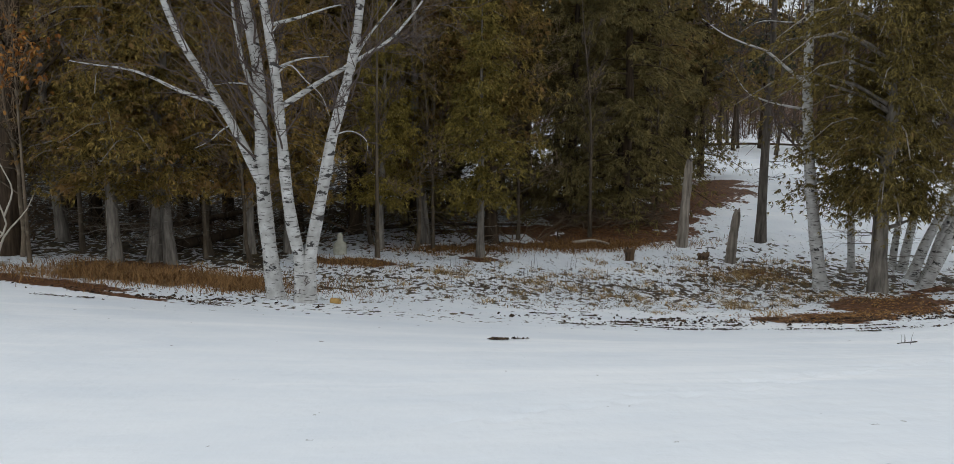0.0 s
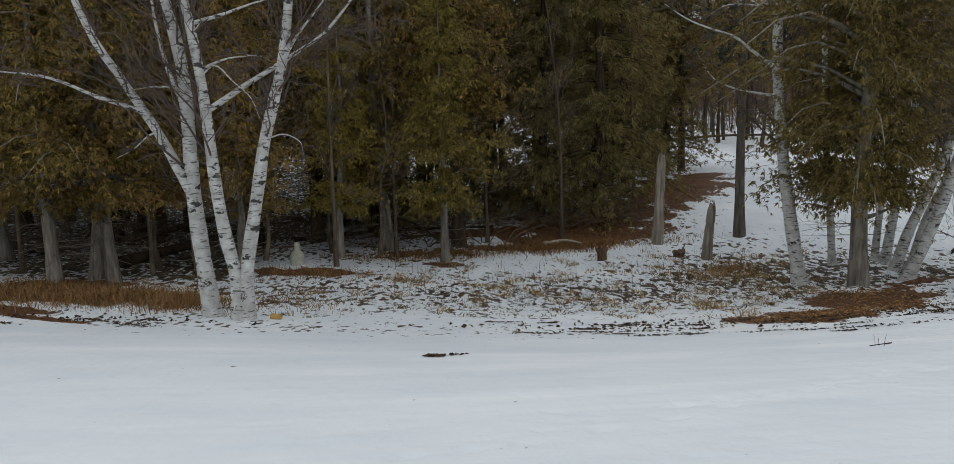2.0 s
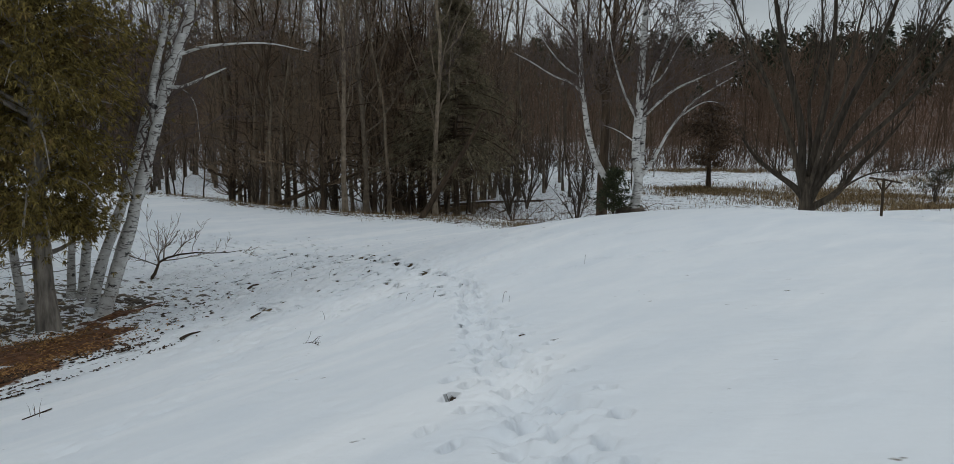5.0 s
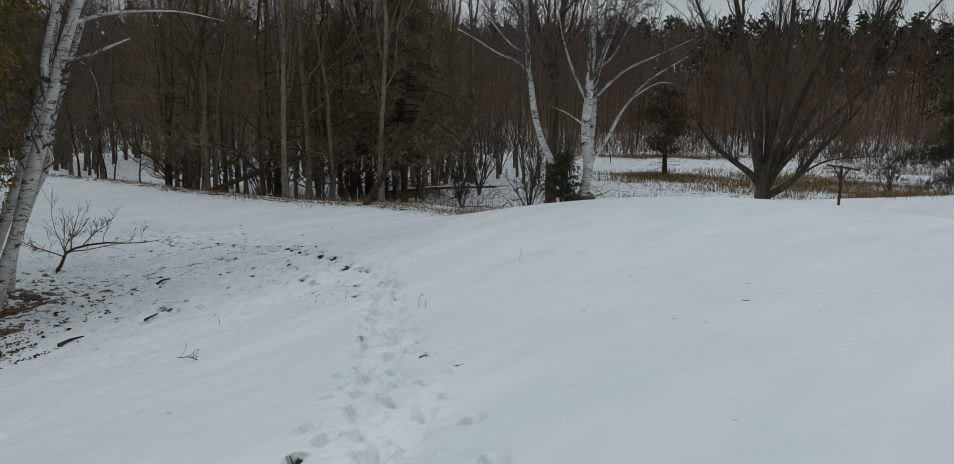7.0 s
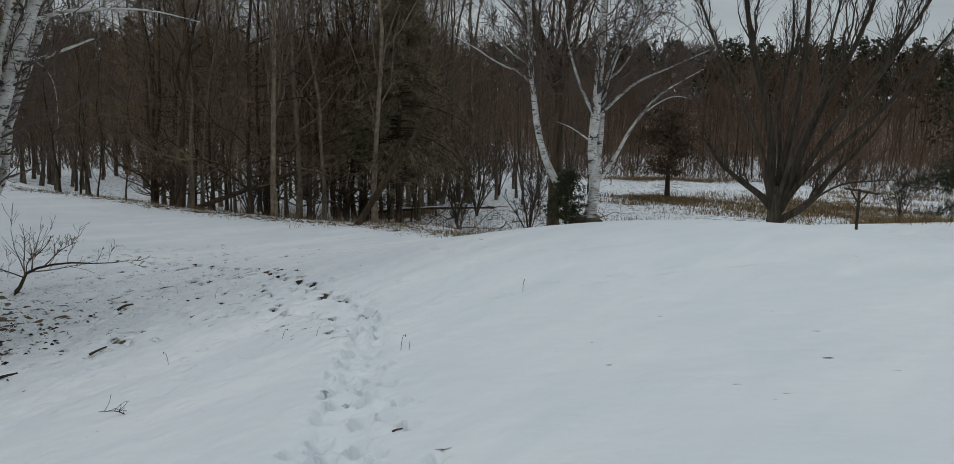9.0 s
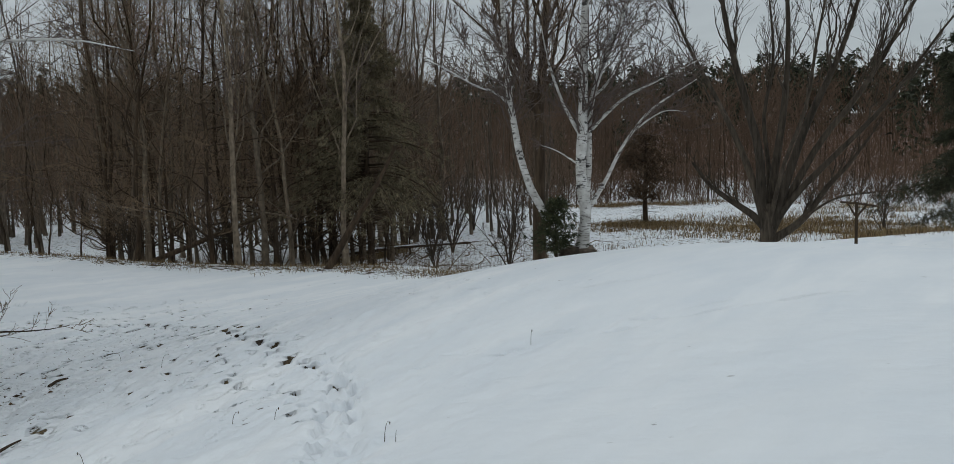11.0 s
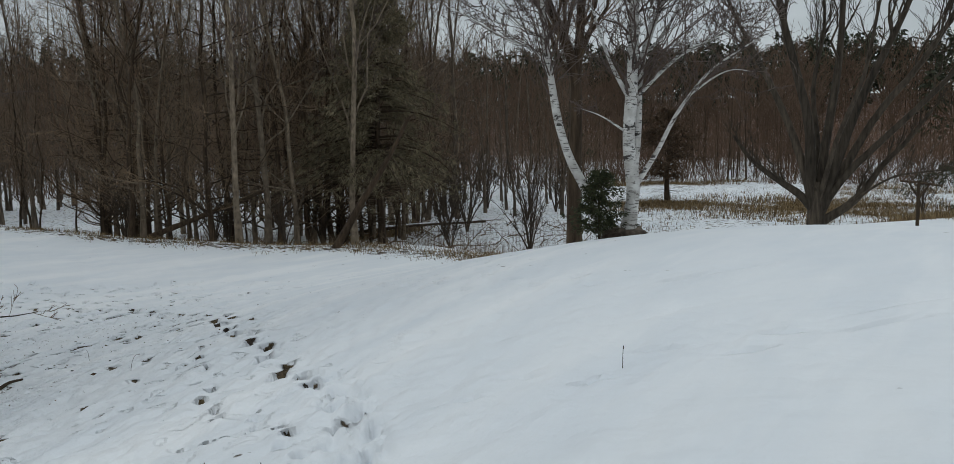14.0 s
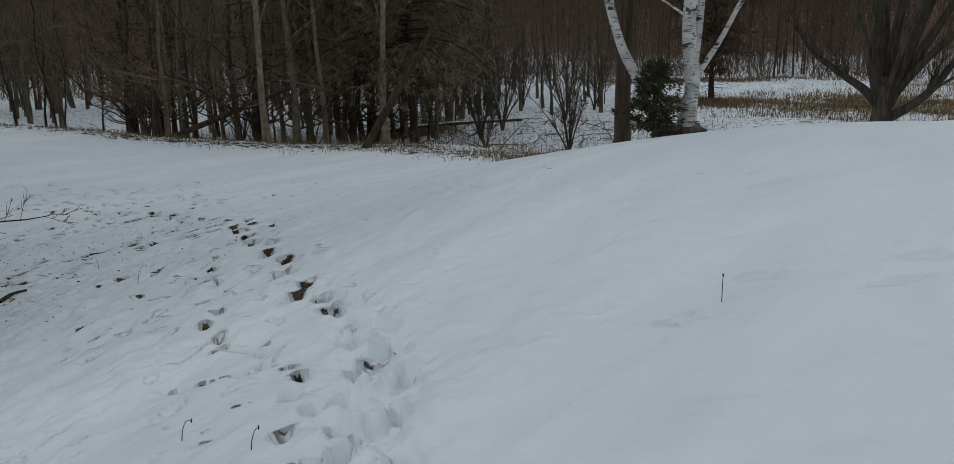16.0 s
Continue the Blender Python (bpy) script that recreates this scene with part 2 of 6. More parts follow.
MARSH_STRAW = plain("marsh_sedge", (0.09, 0.06, 0.028), (0.27, 0.19, 0.095), islands=True)
STRAW_RUST = plain("rusty_dry_grass", (0.13, 0.066, 0.024), (0.38, 0.215, 0.085), islands=True)
RUST_LEAF = plain("orange_dead_leaf", (0.22, 0.085, 0.02), (0.5, 0.24, 0.06), islands=True)
STRAW_DULL = plain("dull_brown_grass", (0.05, 0.034, 0.018), (0.24, 0.165, 0.08), islands=True)
LEAF = plain("dead_leaf", (0.02, 0.014, 0.01), (0.10, 0.062, 0.036), islands=True)
STUMP_WOOD = bark("rotten_stump_wood", (0.04, 0.026, 0.016), (0.2, 0.13, 0.075), 12)
OLD_WOOD = bark("weathered_wood", (0.13, 0.108, 0.086), (0.43, 0.37, 0.305), 14, (1, 1, 0.08))
PALE_WOOD = plain("bleached_wood", (0.35, 0.3, 0.23), (0.66, 0.62, 0.54), 7)
FRESH_WOOD = plain("freshly_cut_wood", (0.4, 0.22, 0.06), (0.6, 0.4, 0.15), 14)
PALE_STONE = plain("pale_lichened_stone", (0.36, 0.34, 0.26), (0.62, 0.6, 0.5), 6)
SNOW_CAP = plain("snow", (0.78, 0.81, 0.85), (0.88, 0.89, 0.91), 3, 0.65)

# ---------------------------------------------------------------- mesh helpers


class Buf:
    """Vertices and faces gathered in bulk."""

    def __init__(self):
        self.v, self.f, self.n = [], {}, 0

    def add(self, verts, faces):
        faces = np.asarray(faces)
        self.v.append(np.asarray(verts, float))
        self.f.setdefault(faces.shape[1], []).append(faces + self.n)
        self.n += len(verts)

    def mesh(self, name, mat, smooth=True):
        me = bpy.data.meshes.new(name)
        v = np.concatenate(self.v)
        groups = [np.concatenate(f) for f in self.f.values()]
        loops = np.concatenate([g.ravel() for g in groups]).astype(np.int32)
        sizes = np.concatenate([np.full(len(g), g.shape[1]) for g in groups])
        me.vertices.add(len(v))
        me.vertices.foreach_set("co", v.astype(np.float32).ravel())
        me.loops.add(len(loops))
        me.loops.foreach_set("vertex_index", loops)
        me.polygons.add(len(sizes))
        me.polygons.foreach_set("loop_start", np.concatenate([[0], np.cumsum(sizes)[:-1]]).astype(np.int32))
        me.polygons.foreach_set("use_smooth", np.full(len(sizes), smooth))
        me.update(calc_edges=True)
        me.materials.append(mat)
        return me


def part(name, buf, mat, parent=None, label="", smooth=True):
    ob = new(name, buf.mesh(name, mat, smooth))
    if parent:
        ob.parent = parent
    return tagged(ob, label) if label else ob


def thing(name, label, category, group="", kind="", at=(0, 0, 0)):
    ob = new(name)
    ob.empty_display_size = 0.2
    ob.location = at
    return tagged(ob, label, category, group, kind)


def unit(v):
    return v / np.maximum(np.linalg.norm(v, axis=-1, keepdims=True), 1e-9)


def add_tubes(buf, pts, rad, sides=5, caps=False):
    """Tapered tubes along N paths of K points each."""
    pts, rad = np.asarray(pts, float), np.asarray(rad, float)
    if pts.ndim == 2:
        pts, rad = pts[None], rad[None]
    n, k, _ = pts.shape
    tan = unit(np.gradient(pts, axis=1))
    mean = unit(pts[:, -1] - pts[:, 0])
    ref = np.where(np.abs(mean[:, 2:3]) < 0.8, np.array([[0, 0, 1.0]]), np.array([[1.0, 0.2, 0]]))[:, None]
    a = unit(np.cross(tan, np.broadcast_to(ref, tan.shape)))
    b = np.cross(tan, a)
    ang = np.arange(sides) * 2 * np.pi / sides
    ring = pts[:, :, None] + rad[:, :, None, None] * (np.cos(ang)[:, None] * a[:, :, None] + np.sin(ang)[:, None] * b[:, :, None])
    idx = np.arange(n * k * sides).reshape(n, k, sides)
    nxt = np.roll(idx, -1, axis=2)
    faces = np.stack([idx[:, :-1], nxt[:, :-1], nxt[:, 1:], idx[:, 1:]], -1).reshape(-1, 4)
    start = buf.n
    buf.add(ring.reshape(-1, 3), faces)
    if caps:
        for t in range(n):
            for row, flip in ((0, 1), (k - 1, -1)):
                buf.f.setdefault(sides, []).append((idx[t, row][::flip] + start)[None])


def curve(points, k):
    """A smooth path of k points through a few given ones."""
    p = np.asarray(points, float)
    if len(p) == 2:
        return p[0] + np.linspace(0, 1, k)[:, None] * (p[1] - p[0])
    q = np.concatenate([[2 * p[0] - p[1]], p, [2 * p[-1] - p[-2]]])
    s = np.linspace(0, len(p) - 1 - 1e-6, k)
    i, t = s.astype(int), (s % 1)[:, None]
    a, b, c, d = q[i], q[i + 1], q[i + 2], q[i + 3]
    return 0.5 * (2 * b + (c - a) * t + (2 * a - 5 * b + 4 * c - d) * t**2 + (3 * b - a - 3 * c + d) * t**3)


def sprout(rng, pts, rad, n, reach, angle=(35, 65), span=(0.25, 1.0), k=4, thick=0.5, rise=0.25, wiggle=0.12, least=0.004, taper=0.6):
    """n side shoots on each of the given paths."""
    m, kk, _ = pts.shape
    who = np.repeat(np.arange(m), n)
    t = rng.uniform(span[0], span[1], len(who))
    s = t * (kk - 1)
    i = np.minimum(s.astype(int), kk - 2)
    w = (s - i)[:, None]
    origin = pts[who, i] * (1 - w) + pts[who, i + 1] * w
    along = unit(pts[who, i + 1] - pts[who, i])
    r0 = (rad[who, i] * (1 - w[:, 0]) + rad[who, i + 1] * w[:, 0]) * thick
    side = unit(np.cross(along, rng.normal(size=along.shape)))
    turn = np.radians(rng.uniform(angle[0], angle[1], len(who)))[:, None]
    way = unit(along * np.cos(turn) + side * np.sin(turn) + np.array([0, 0, rise]))
    length = np.linalg.norm(np.diff(pts, axis=1), axis=2).sum(1)[who] * rng.uniform(reach[0], reach[1], len(who)) * (1 - taper * t)
    steps = np.linspace(0, 1, k)
    out = origin[:, None] + way[:, None] * (steps[:, None] * length[:, None, None])
    bend = rng.normal(size=way.shape) * wiggle
    bend[:, 2] += rise * 0.35
    out = out + bend[:, None] * (steps**2)[:, None] * length[:, None, None]
    out[:, 1:-1] += rng.normal(size=(len(who), k - 2, 3)) * wiggle * 0.25 * length[:, None, None]
    r = np.maximum(r0[:, None] * (1 - 0.8 * steps), least)
    return out, r


def add_sprays(buf, rng, centre, out, size, leaflets=6, droop=0.35, width=0.24):
    """Small fans of flat, pointed leaflets round each centre."""
    n = len(centre)
    out = np.repeat(unit(out), leaflets, 0)
    c = np.repeat(centre, leaflets, 0)
    sz = np.repeat(size, leaflets) * rng.uniform(0.6, 1.2, n * leaflets)
    way = unit(out + rng.normal(size=c.shape) * 0.75 + np.array([0, 0, -droop]))
    flat = unit(np.cross(way, rng.normal(size=c.shape)))
    tip = c + way * sz[:, None]
    mid = c + way * (sz * 0.5)[:, None]
    w = flat * (sz * width)[:, None]
    v = np.stack([c, mid + w, tip + np.array([0, 0, -0.12]) * sz[:, None], mid - w], 1)
    f = np.arange(4 * n * leaflets).reshape(-1, 4)
    buf.add(v.reshape(-1, 3), f)


def add_blades(buf, rng, base, height, lean=0.35, width=0.012):
    """Thin bent grass blades: two quads and a tip each."""
    n = len(base)
    side = rng.normal(size=(n, 3)) * [1, 1, 0]
    side = unit(side)
    across = np.stack([-side[:, 1], side[:, 0], np.zeros(n)], 1) * width
    h = height[:, None]
    l = (rng.uniform(0.1, 1.0, n) * lean)[:, None]
    p1 = base + side * h * l * 0.35 + np.array([0, 0, 0.6]) * h
    p2 = base + side * h * l * 1.1 + np.array([0, 0, 0.97]) * h
    v = np.stack([base - across, base + across, p1 + across * 0.8, p1 - across * 0.8, p2], 1).reshape(-1, 3)
    i = np.arange(n)[:, None] * 5
    buf.add(v, i + np.array([[0, 1, 2, 3]]))
    buf.f.setdefault(3, []).append(i + np.array([[3, 2, 4]]) + (buf.n - len(v)))


# ---------------------------------------------------------------- ground
MARSH = -4.35
SLOPE = [-2.1417, -0.0175, -0.002]
SWELLS = [(-14, 4, 0.91), (-14, 22, -0.55), (-4, 14, -0.24), (-4, 28, -0.21), (3, 8, 0.86), (3, 20, -0.33), (8, 14, -0.77), (9, 25, -0.9), (14, 8, 0.33), (15, 18, 0.03), (14, 32, 0.54), (22, 12, 1.86), (24, 24, -1.13), (22, 40, 0.07), (34, 8, -0.31), (10, 45, -0.17), (-12, 40, -1.47), (8, -6, 3.21), (36, -10, 1.41)]
SWELL_SIZE = 8.0
EDGE = np.array([(40, 110), (27, 62), (23.5, 43), (25.5, 35.5), (28, 31), (30.5, 27.5), (29.5, 22.5), (26.3, 18.2), (30, 17.4), (38, 16.3), (50, 9.5), (75, -8), (120, -60)], float)


def edge_distance(x, y):
    """Metres beyond the top of the bank: positive on the marsh side."""
    best, inside = np.full(x.shape, 1e9), np.zeros(x.shape, bool)
    ring = np.concatenate([EDGE, [(900, -900), (3000, 0), (900, 3000)]])
    for (ax, ay), (bx, by) in zip(ring, np.roll(ring, -1, 0)):
        crosses = (ay > y) != (by > y)
        inside ^= crosses & (x < (bx - ax) * (y - ay) / (by - ay if by != ay else 1e-9) + ax)
    for (ax, ay), (bx, by) in zip(EDGE[:-1], EDGE[1:]):
        dx, dy = bx - ax, by - ay
        t = np.clip(((x - ax) * dx + (y - ay) * dy) / (dx * dx + dy * dy), 0, 1)
        best = np.minimum(best, np.hypot(x - ax - t * dx, y - ay - t * dy))
    return np.where(inside, best, -best)


def smooth_step(v):
    v = np.clip(v, 0, 1)
    return v * v * (3 - 2 * v)


def waves(x, y, size, seed):
    """Cheap smooth noise, about -1 to 1."""
    r = np.random.RandomState(seed)
    z = 0
    for _ in range(7):
        a, p, s = r.uniform(0, 2 * np.pi), r.uniform(0, 6.28), r.uniform(0.6, 1.7) / size
        z = z + np.sin((x * np.cos(a) + y * np.sin(a)) * s * 6.28 + p)
    return z / 4.0


def lumps(x, y, size, seed):
    """Smooth random lattice noise, 0 to 1."""
    table = np.random.RandomState(seed).uniform(0, 1, (256, 256))
    gx, gy = x / size + 40, y / size + 40
    i, j = np.floor(gx).astype(int), np.floor(gy).astype(int)
    fx, fy = gx - i, gy - j
    fx, fy = fx * fx * (3 - 2 * fx), fy * fy * (3 - 2 * fy)
    a, b = table[i % 256, j % 256], table[(i + 1) % 256, j % 256]
    c, d = table[i % 256, (j + 1) % 256], table[(i + 1) % 256, (j + 1) % 256]
    return (a * (1 - fx) + b * fx) * (1 - fy) + (c * (1 - fx) + d * fx) * fy


def hollow_weight(x, y):
    """Where the snow is thin and pitted in the hollow."""
    w = np.maximum(np.exp(-(((x - 16.8) / 4.6) ** 2) - ((y - 23.0) / 5.2) ** 2), 0.95 * np.exp(-(((x - 12.3) / 4.2) ** 2) - ((y - 18.6) / 3.6) ** 2))
    return np.clip(w * 1.05, 0, 1)


def field_height(x, y):
    z = SLOPE[0] + SLOPE[1] * np.clip(x, -80, 80) + SLOPE[2] * np.clip(y, -60, 80)
    for a, b, k in SWELLS:
        z = z + k * np.exp(-((x - a) ** 2 + (y - b) ** 2) / (2 * SWELL_SIZE**2))
    return z


def height(x, y):
    x, y = np.asarray(x, float), np.asarray(y, float)
    z = field_height(x, y)
    over = edge_distance(x, y)
    k = smooth_step((over + 0.5) / 8.5)
    z = z * (1 - k) + (MARSH + 0.12 * waves(x, y, 6.0, 4)) * k
    r = np.hypot(x - 10, y - 8)
    z = z + 13.2 * smooth_step((r - 92) / 110)
    rough = smooth_step((y - 0.12 * x - 16.5) / 3.0) * smooth_step((30 - x) / 8)
    z = z + 0.035 * rough * waves(x, y, 1.1, 9)
    return z


def ground_z(x, y):
    return float(height(np.array([x]), np.array([y]))[0])


TRAIL = curve([(-0.8, -0.6), (3.0, 2.4), (6.15, 4.92), (7.2, 5.85), (8.64, 7.3), (10.8, 9.3), (12.33, 10.66), (13.05, 11.4), (13.7, 12.1), (14.2, 13.15), (14.85, 14.2), (15.6, 15.6), (16.2, 16.6), (16.95, 17.7), (17.9, 19.6), (18.35, 21.2), (18.95, 23.4), (18.6, 25.6)], 600)
BEND = 285
BOOT_PRINTS = [(16.91, 17.45), (16.85, 17.81), (16.12, 16.61), (15.86, 15.89), (15.44, 15.42), (15.15, 14.68), (14.69, 14.22), (14.46, 13.62), (14.11, 13.33), (14.05, 12.86), (13.77, 12.48), (13.64, 11.98), (13.3, 11.77), (12.99, 11.31), (12.64, 11.13), (12.36, 10.68), (11.95, 10.41)]
PAW_PRINTS = [(15.28, 16.19), (14.96, 15.77), (14.45, 14.98), (14.03, 14.54), (13.78, 13.97), (13.45, 13.68), (13.28, 13.24), (13.06, 12.92), (13.05, 12.41), (12.89, 12.23), (12.87, 11.9), (12.73, 11.65), (12.54, 11.52), (12.43, 11.22), (12.16, 11.12), (11.97, 10.72), (12.32, 10.88)]
SIDE_TRAIL = curve([(5.7, 5.3), (6.3, 5.75), (6.95, 6.15), (8.4, 7.45), (9.7, 8.45), (10.9, 9.5)], 120)
EVEN_TRAIL = curve([(5.6, 4.1), (6.5, 4.75), (7.45, 5.6), (8.92, 7.03), (10.15, 8.4), (11.2, 9.55)], 120)
DRAG_LINE = curve([(12.5, 12.7), (12.66, 12.36), (12.86, 12.14)], 40)
OLD_TRAIL = curve([(12.9, 10.95), (13.43, 10.69), (13.8, 10.1), (14.15, 9.7), (14.5, 9.2), (15.2, 8.4), (16.5, 7.2)], 120)
CROSS_TRAIL = curve([(19.2, 16.4), (18.35, 15.19), (17.8, 14.0), (17.4, 13.0), (17.25, 12.0), (17.1, 11.0), (17.6, 9.5)], 120)
FADED_TRAIL = curve([(17.2, 18.6), (14.56, 17.1), (12.5, 15.4), (11.0, 14.2), (9.7, 12.8), (8.05, 11.12), (6.6, 9.9), (5.0, 9.1), (3.77, 8.34), (2.38, 7.45), (0.6, 6.61), (-0.82, 5.9), (-3.0, 5.2)], 300)


def steps_along(path, stride, width):
    gone = np.r_[0, np.cumsum(np.hypot(*np.diff(path, axis=0).T))]
    out, foot = [], 1
    for s in np.arange(0, gone[-1], stride):
        i = min(np.searchsorted(gone, s), len(path) - 2)
        d = path[i + 1] - path[i]
        d = d / max(np.hypot(*d), 1e-6)
        out.append((path[i][0] - d[1] * width * foot, path[i][1] + d[0] * width * foot, d[0], d[1]))
        foot = -foot
    return out


def axis(fine0, fine1, fine, mid0, mid1, mid, far):
    c = list(np.arange(fine0, fine1, fine)) + list(np.arange(fine1, mid1, mid))
    c = list(np.arange(mid0, fine0 - 0.01, mid)) + c
    lo, hi, step = [], [], mid
    p = mid0
    while p > -far:
        step *= 1.22
        p -= step
        lo.append(p)
    p, step = mid1, mid
    while p < far:
        step *= 1.22
        p += step
        hi.append(p)
    return np.array(lo[::-1] + c + hi)


def build_ground():
    ahead, right, o = np.array([0.666, 0.746]), np.array([0.746, -0.666]), np.array([6.5, 5.7])
    us = axis(-4.0, 26.0, 0.055, -40, 48, 0.33, 900)
    us = np.concatenate([us[us < -1.53], np.arange(-1.5, 18.0, 0.027), us[us > 18.03]])
    vs = axis(-8.5, 4.4, 0.055, -36, 30, 0.33, 900)
    vs = np.concatenate([vs[vs < -1.33], np.arange(-1.3, 1.35, 0.027), vs[vs > 1.38]])
    u, v = np.meshgrid(us, vs, indexing="ij")
    x, y = o[0] + u * ahead[0] + v * right[0], o[1] + u * ahead[1] + v * right[1]
    z = height(x, y)
    rng = np.random.RandomState(5)
    near = (u > -5) & (u < 26.4) & (v > -9) & (v < 6)
    nx, ny = x[near], y[near]
    dz = np.zeros(nx.shape)

    soil_and_shade = np.zeros(nx.shape)

    def press(prints, length, width, depth, rim, rough, soil=0.0, dark_span=(0.55, 0.95), dark=0.85):
        """Tread prints (x, y, heading) into the snow, with steep sides and a crumbled rim. Soil colour inside also
        deepens their shade.
        """
        for px, py, dx, dy in prints:
            px, py = px + rng.normal() * rough, py + rng.normal() * rough
            turn = rng.normal() * 0.2
            dx, dy = dx * math.cos(turn) - dy * math.sin(turn), dx * math.sin(turn) + dy * math.cos(turn)
            here = np.nonzero((np.abs(nx - px) < 0.6) & (np.abs(ny - py) < 0.6))[0]
            a = (nx[here] - px) * dx + (ny[here] - py) * dy
            b = -(nx[here] - px) * dy + (ny[here] - py) * dx
            waist = width * (1 + 0.22 * np.cos(4.2 * a / length))
            q = np.sqrt((a / length) ** 2 + (b / waist) ** 2) + 0.3 * (lumps(nx[here], ny[here], 0.05, 51) - 0.5)
            k = rng.uniform(0.75, 1.15)
            # Dark patch: bared soil, laid on further to paint the print's inner shade.
            if soil and rng.uniform() < soil:
                dark_spot = np.exp(-(((a - length * rng.uniform(*dark_span)) / (0.22 * length)) ** 2) - (b / (0.75 * width)) ** 2)
                soil_and_shade[here] = np.maximum(soil_and_shade[here], np.clip(1.7 * dark_spot, 0, 1) * dark * rng.uniform(0.7, 1.0))
            dz[here] = np.minimum(dz[here], -depth * k * smooth_step((1.2 - q) / 0.42) * (1 + 0.25 * a / length))
            dz[here] = np.where(q > 1.15, dz[here] + rim * k * np.exp(-((q - 1.45) / 0.25) ** 2) * (0.35 + 1.1 * lumps(nx[here], ny[here], 0.09, 52)), dz[here])

    def headed(prints):
        ways = np.gradient(np.array(prints), axis=0)
        return [(px, py, *(-w / max(np.hypot(*w), 1e-6))) for (px, py), w in zip(prints, ways)]

    def off(path, step=5):
        d = np.full(nx.shape, 9.0)
        for p in path[::step]:
            d = np.minimum(d, np.hypot(nx - p[0], ny - p[1]))
        return d

    near_trail = off(TRAIL, 4)
    along = (nx - 13.65) * 0.5 + (ny - 12.3) * 0.86
    fresh = 1 - 0.8 * smooth_step(along / 1.2 + 0.5)
    trough = np.exp(-((near_trail / 0.23) ** 4))
    dz -= 0.075 * trough * fresh * (0.55 + 0.9 * lumps(nx, ny, 0.3, 54))
    dz += 0.035 * fresh * np.exp(-(((near_trail - 0.36) / 0.09) ** 2)) * lumps(nx, ny, 0.16, 53)
    press(steps_along(TRAIL[:BEND], 0.26, 0.11), 0.15, 0.07, 0.125, 0.03, 0.03)
    press(steps_along(TRAIL[:BEND], 0.53, 0.05), 0.115, 0.05, 0.08, 0.018, 0.06)
    press(headed(BOOT_PRINTS[:9]), 0.2, 0.1, 0.12, 0.045, 0.0, 1.0, (0.9, 1.1), 0.85)
    press(headed(BOOT_PRINTS[9:]), 0.17, 0.1, 0.12, 0.04, 0.0, 0.3, (0.8, 1.0), 0.75)
    press(steps_along(TRAIL[440:], 0.42, 0.13), 0.2, 0.1, 0.11, 0.035, 0.03, 0.9, (0.9, 1.1), 0.95)
    press(headed(PAW_PRINTS), 0.085, 0.055, 0.08, 0.014, 0.0, 0.8, (0.7, 1.1), 0.9)
    press([(px + 0.1, py + 0.12, dx, dy) for px, py, dx, dy in headed(PAW_PRINTS)[:12:2]], 0.05, 0.035, 0.05, 0.008, 0.02, 0.3)
    press(steps_along(DRAG_LINE, 0.06, 0.0), 0.07, 0.018, 0.045, 0.006, 0.01, 0.7)
    press(steps_along(SIDE_TRAIL, 0.40, 0.07), 0.12, 0.05, 0.075, 0.02, 0.05, 0.15, (0.7, 1.0), 0.7)
    press(steps_along(EVEN_TRAIL, 0.38, 0.08), 0.115, 0.05, 0.08, 0.022, 0.05)
    press(steps_along(OLD_TRAIL, 0.5, 0.16), 0.17, 0.05, 0.065, 0.02, 0.05)
    press(steps_along(CROSS_TRAIL, 0.5, 0.16), 0.16, 0.055, 0.08, 0.02, 0.06)
    press(steps_along(FADED_TRAIL, 0.3, 0.13), 0.16, 0.07, 0.03, 0.02, 0.06)
    churn = np.exp(-((near_trail / 0.36) ** 4)) * fresh
    dz += churn * (0.06 * (lumps(nx, ny, 0.13, 31) - 0.5) + 0.045 * (lumps(nx, ny, 0.06, 33) - 0.5))
    wu, wv = 0.9 * nx + 0.43 * ny, -0.43 * nx + 0.9 * ny
    coarse = 0.36 + 1.5 * np.exp(-(((nx - 13.0) / 5) ** 2) - ((ny - 15.5) / 6) ** 2)
    dz += coarse * (0.035 * (lumps(wu / 1.7, wv, 0.22, 34) - 0.5) + 0.03 * (lumps(wu / 1.5, wv, 0.11, 35) - 0.5)) + 0.014 * (lumps(wu / 1.5, wv, 0.7, 36) - 0.5)
    pits = np.clip((lumps(wu / 1.3, wv, 0.14, 37) - 0.55) / 0.4, 0, 1) ** 2 + 0.7 * np.clip((lumps(wu / 1.4, wv, 0.23, 38) - 0.55) / 0.4, 0, 1) ** 2
    spot = hollow_weight(nx, ny)
    dz -= 0.06 * spot * pits
    z[near] += dz
    # Soil showing in prints and pits, together with the prints' painted shade.
    bare_and_shade = np.zeros(x.shape)
    bare_and_shade[near] = soil_and_shade
    grass_tips = smooth_step((pits - 0.42) / 0.25) * smooth_step((lumps(nx, ny, 1.7, 40) - 0.25) / 0.3)
    bare_and_shade[near] = np.maximum(bare_and_shade[near], 0.75 * np.sqrt(spot) * grass_tips)

    def blob(cx, cy, rx, ry, turn=0.0):
        c, s = math.cos(radians(turn)), math.sin(radians(turn))
        a, b = (x - cx) * c + (y - cy) * s, -(x - cx) * s + (y - cy) * c
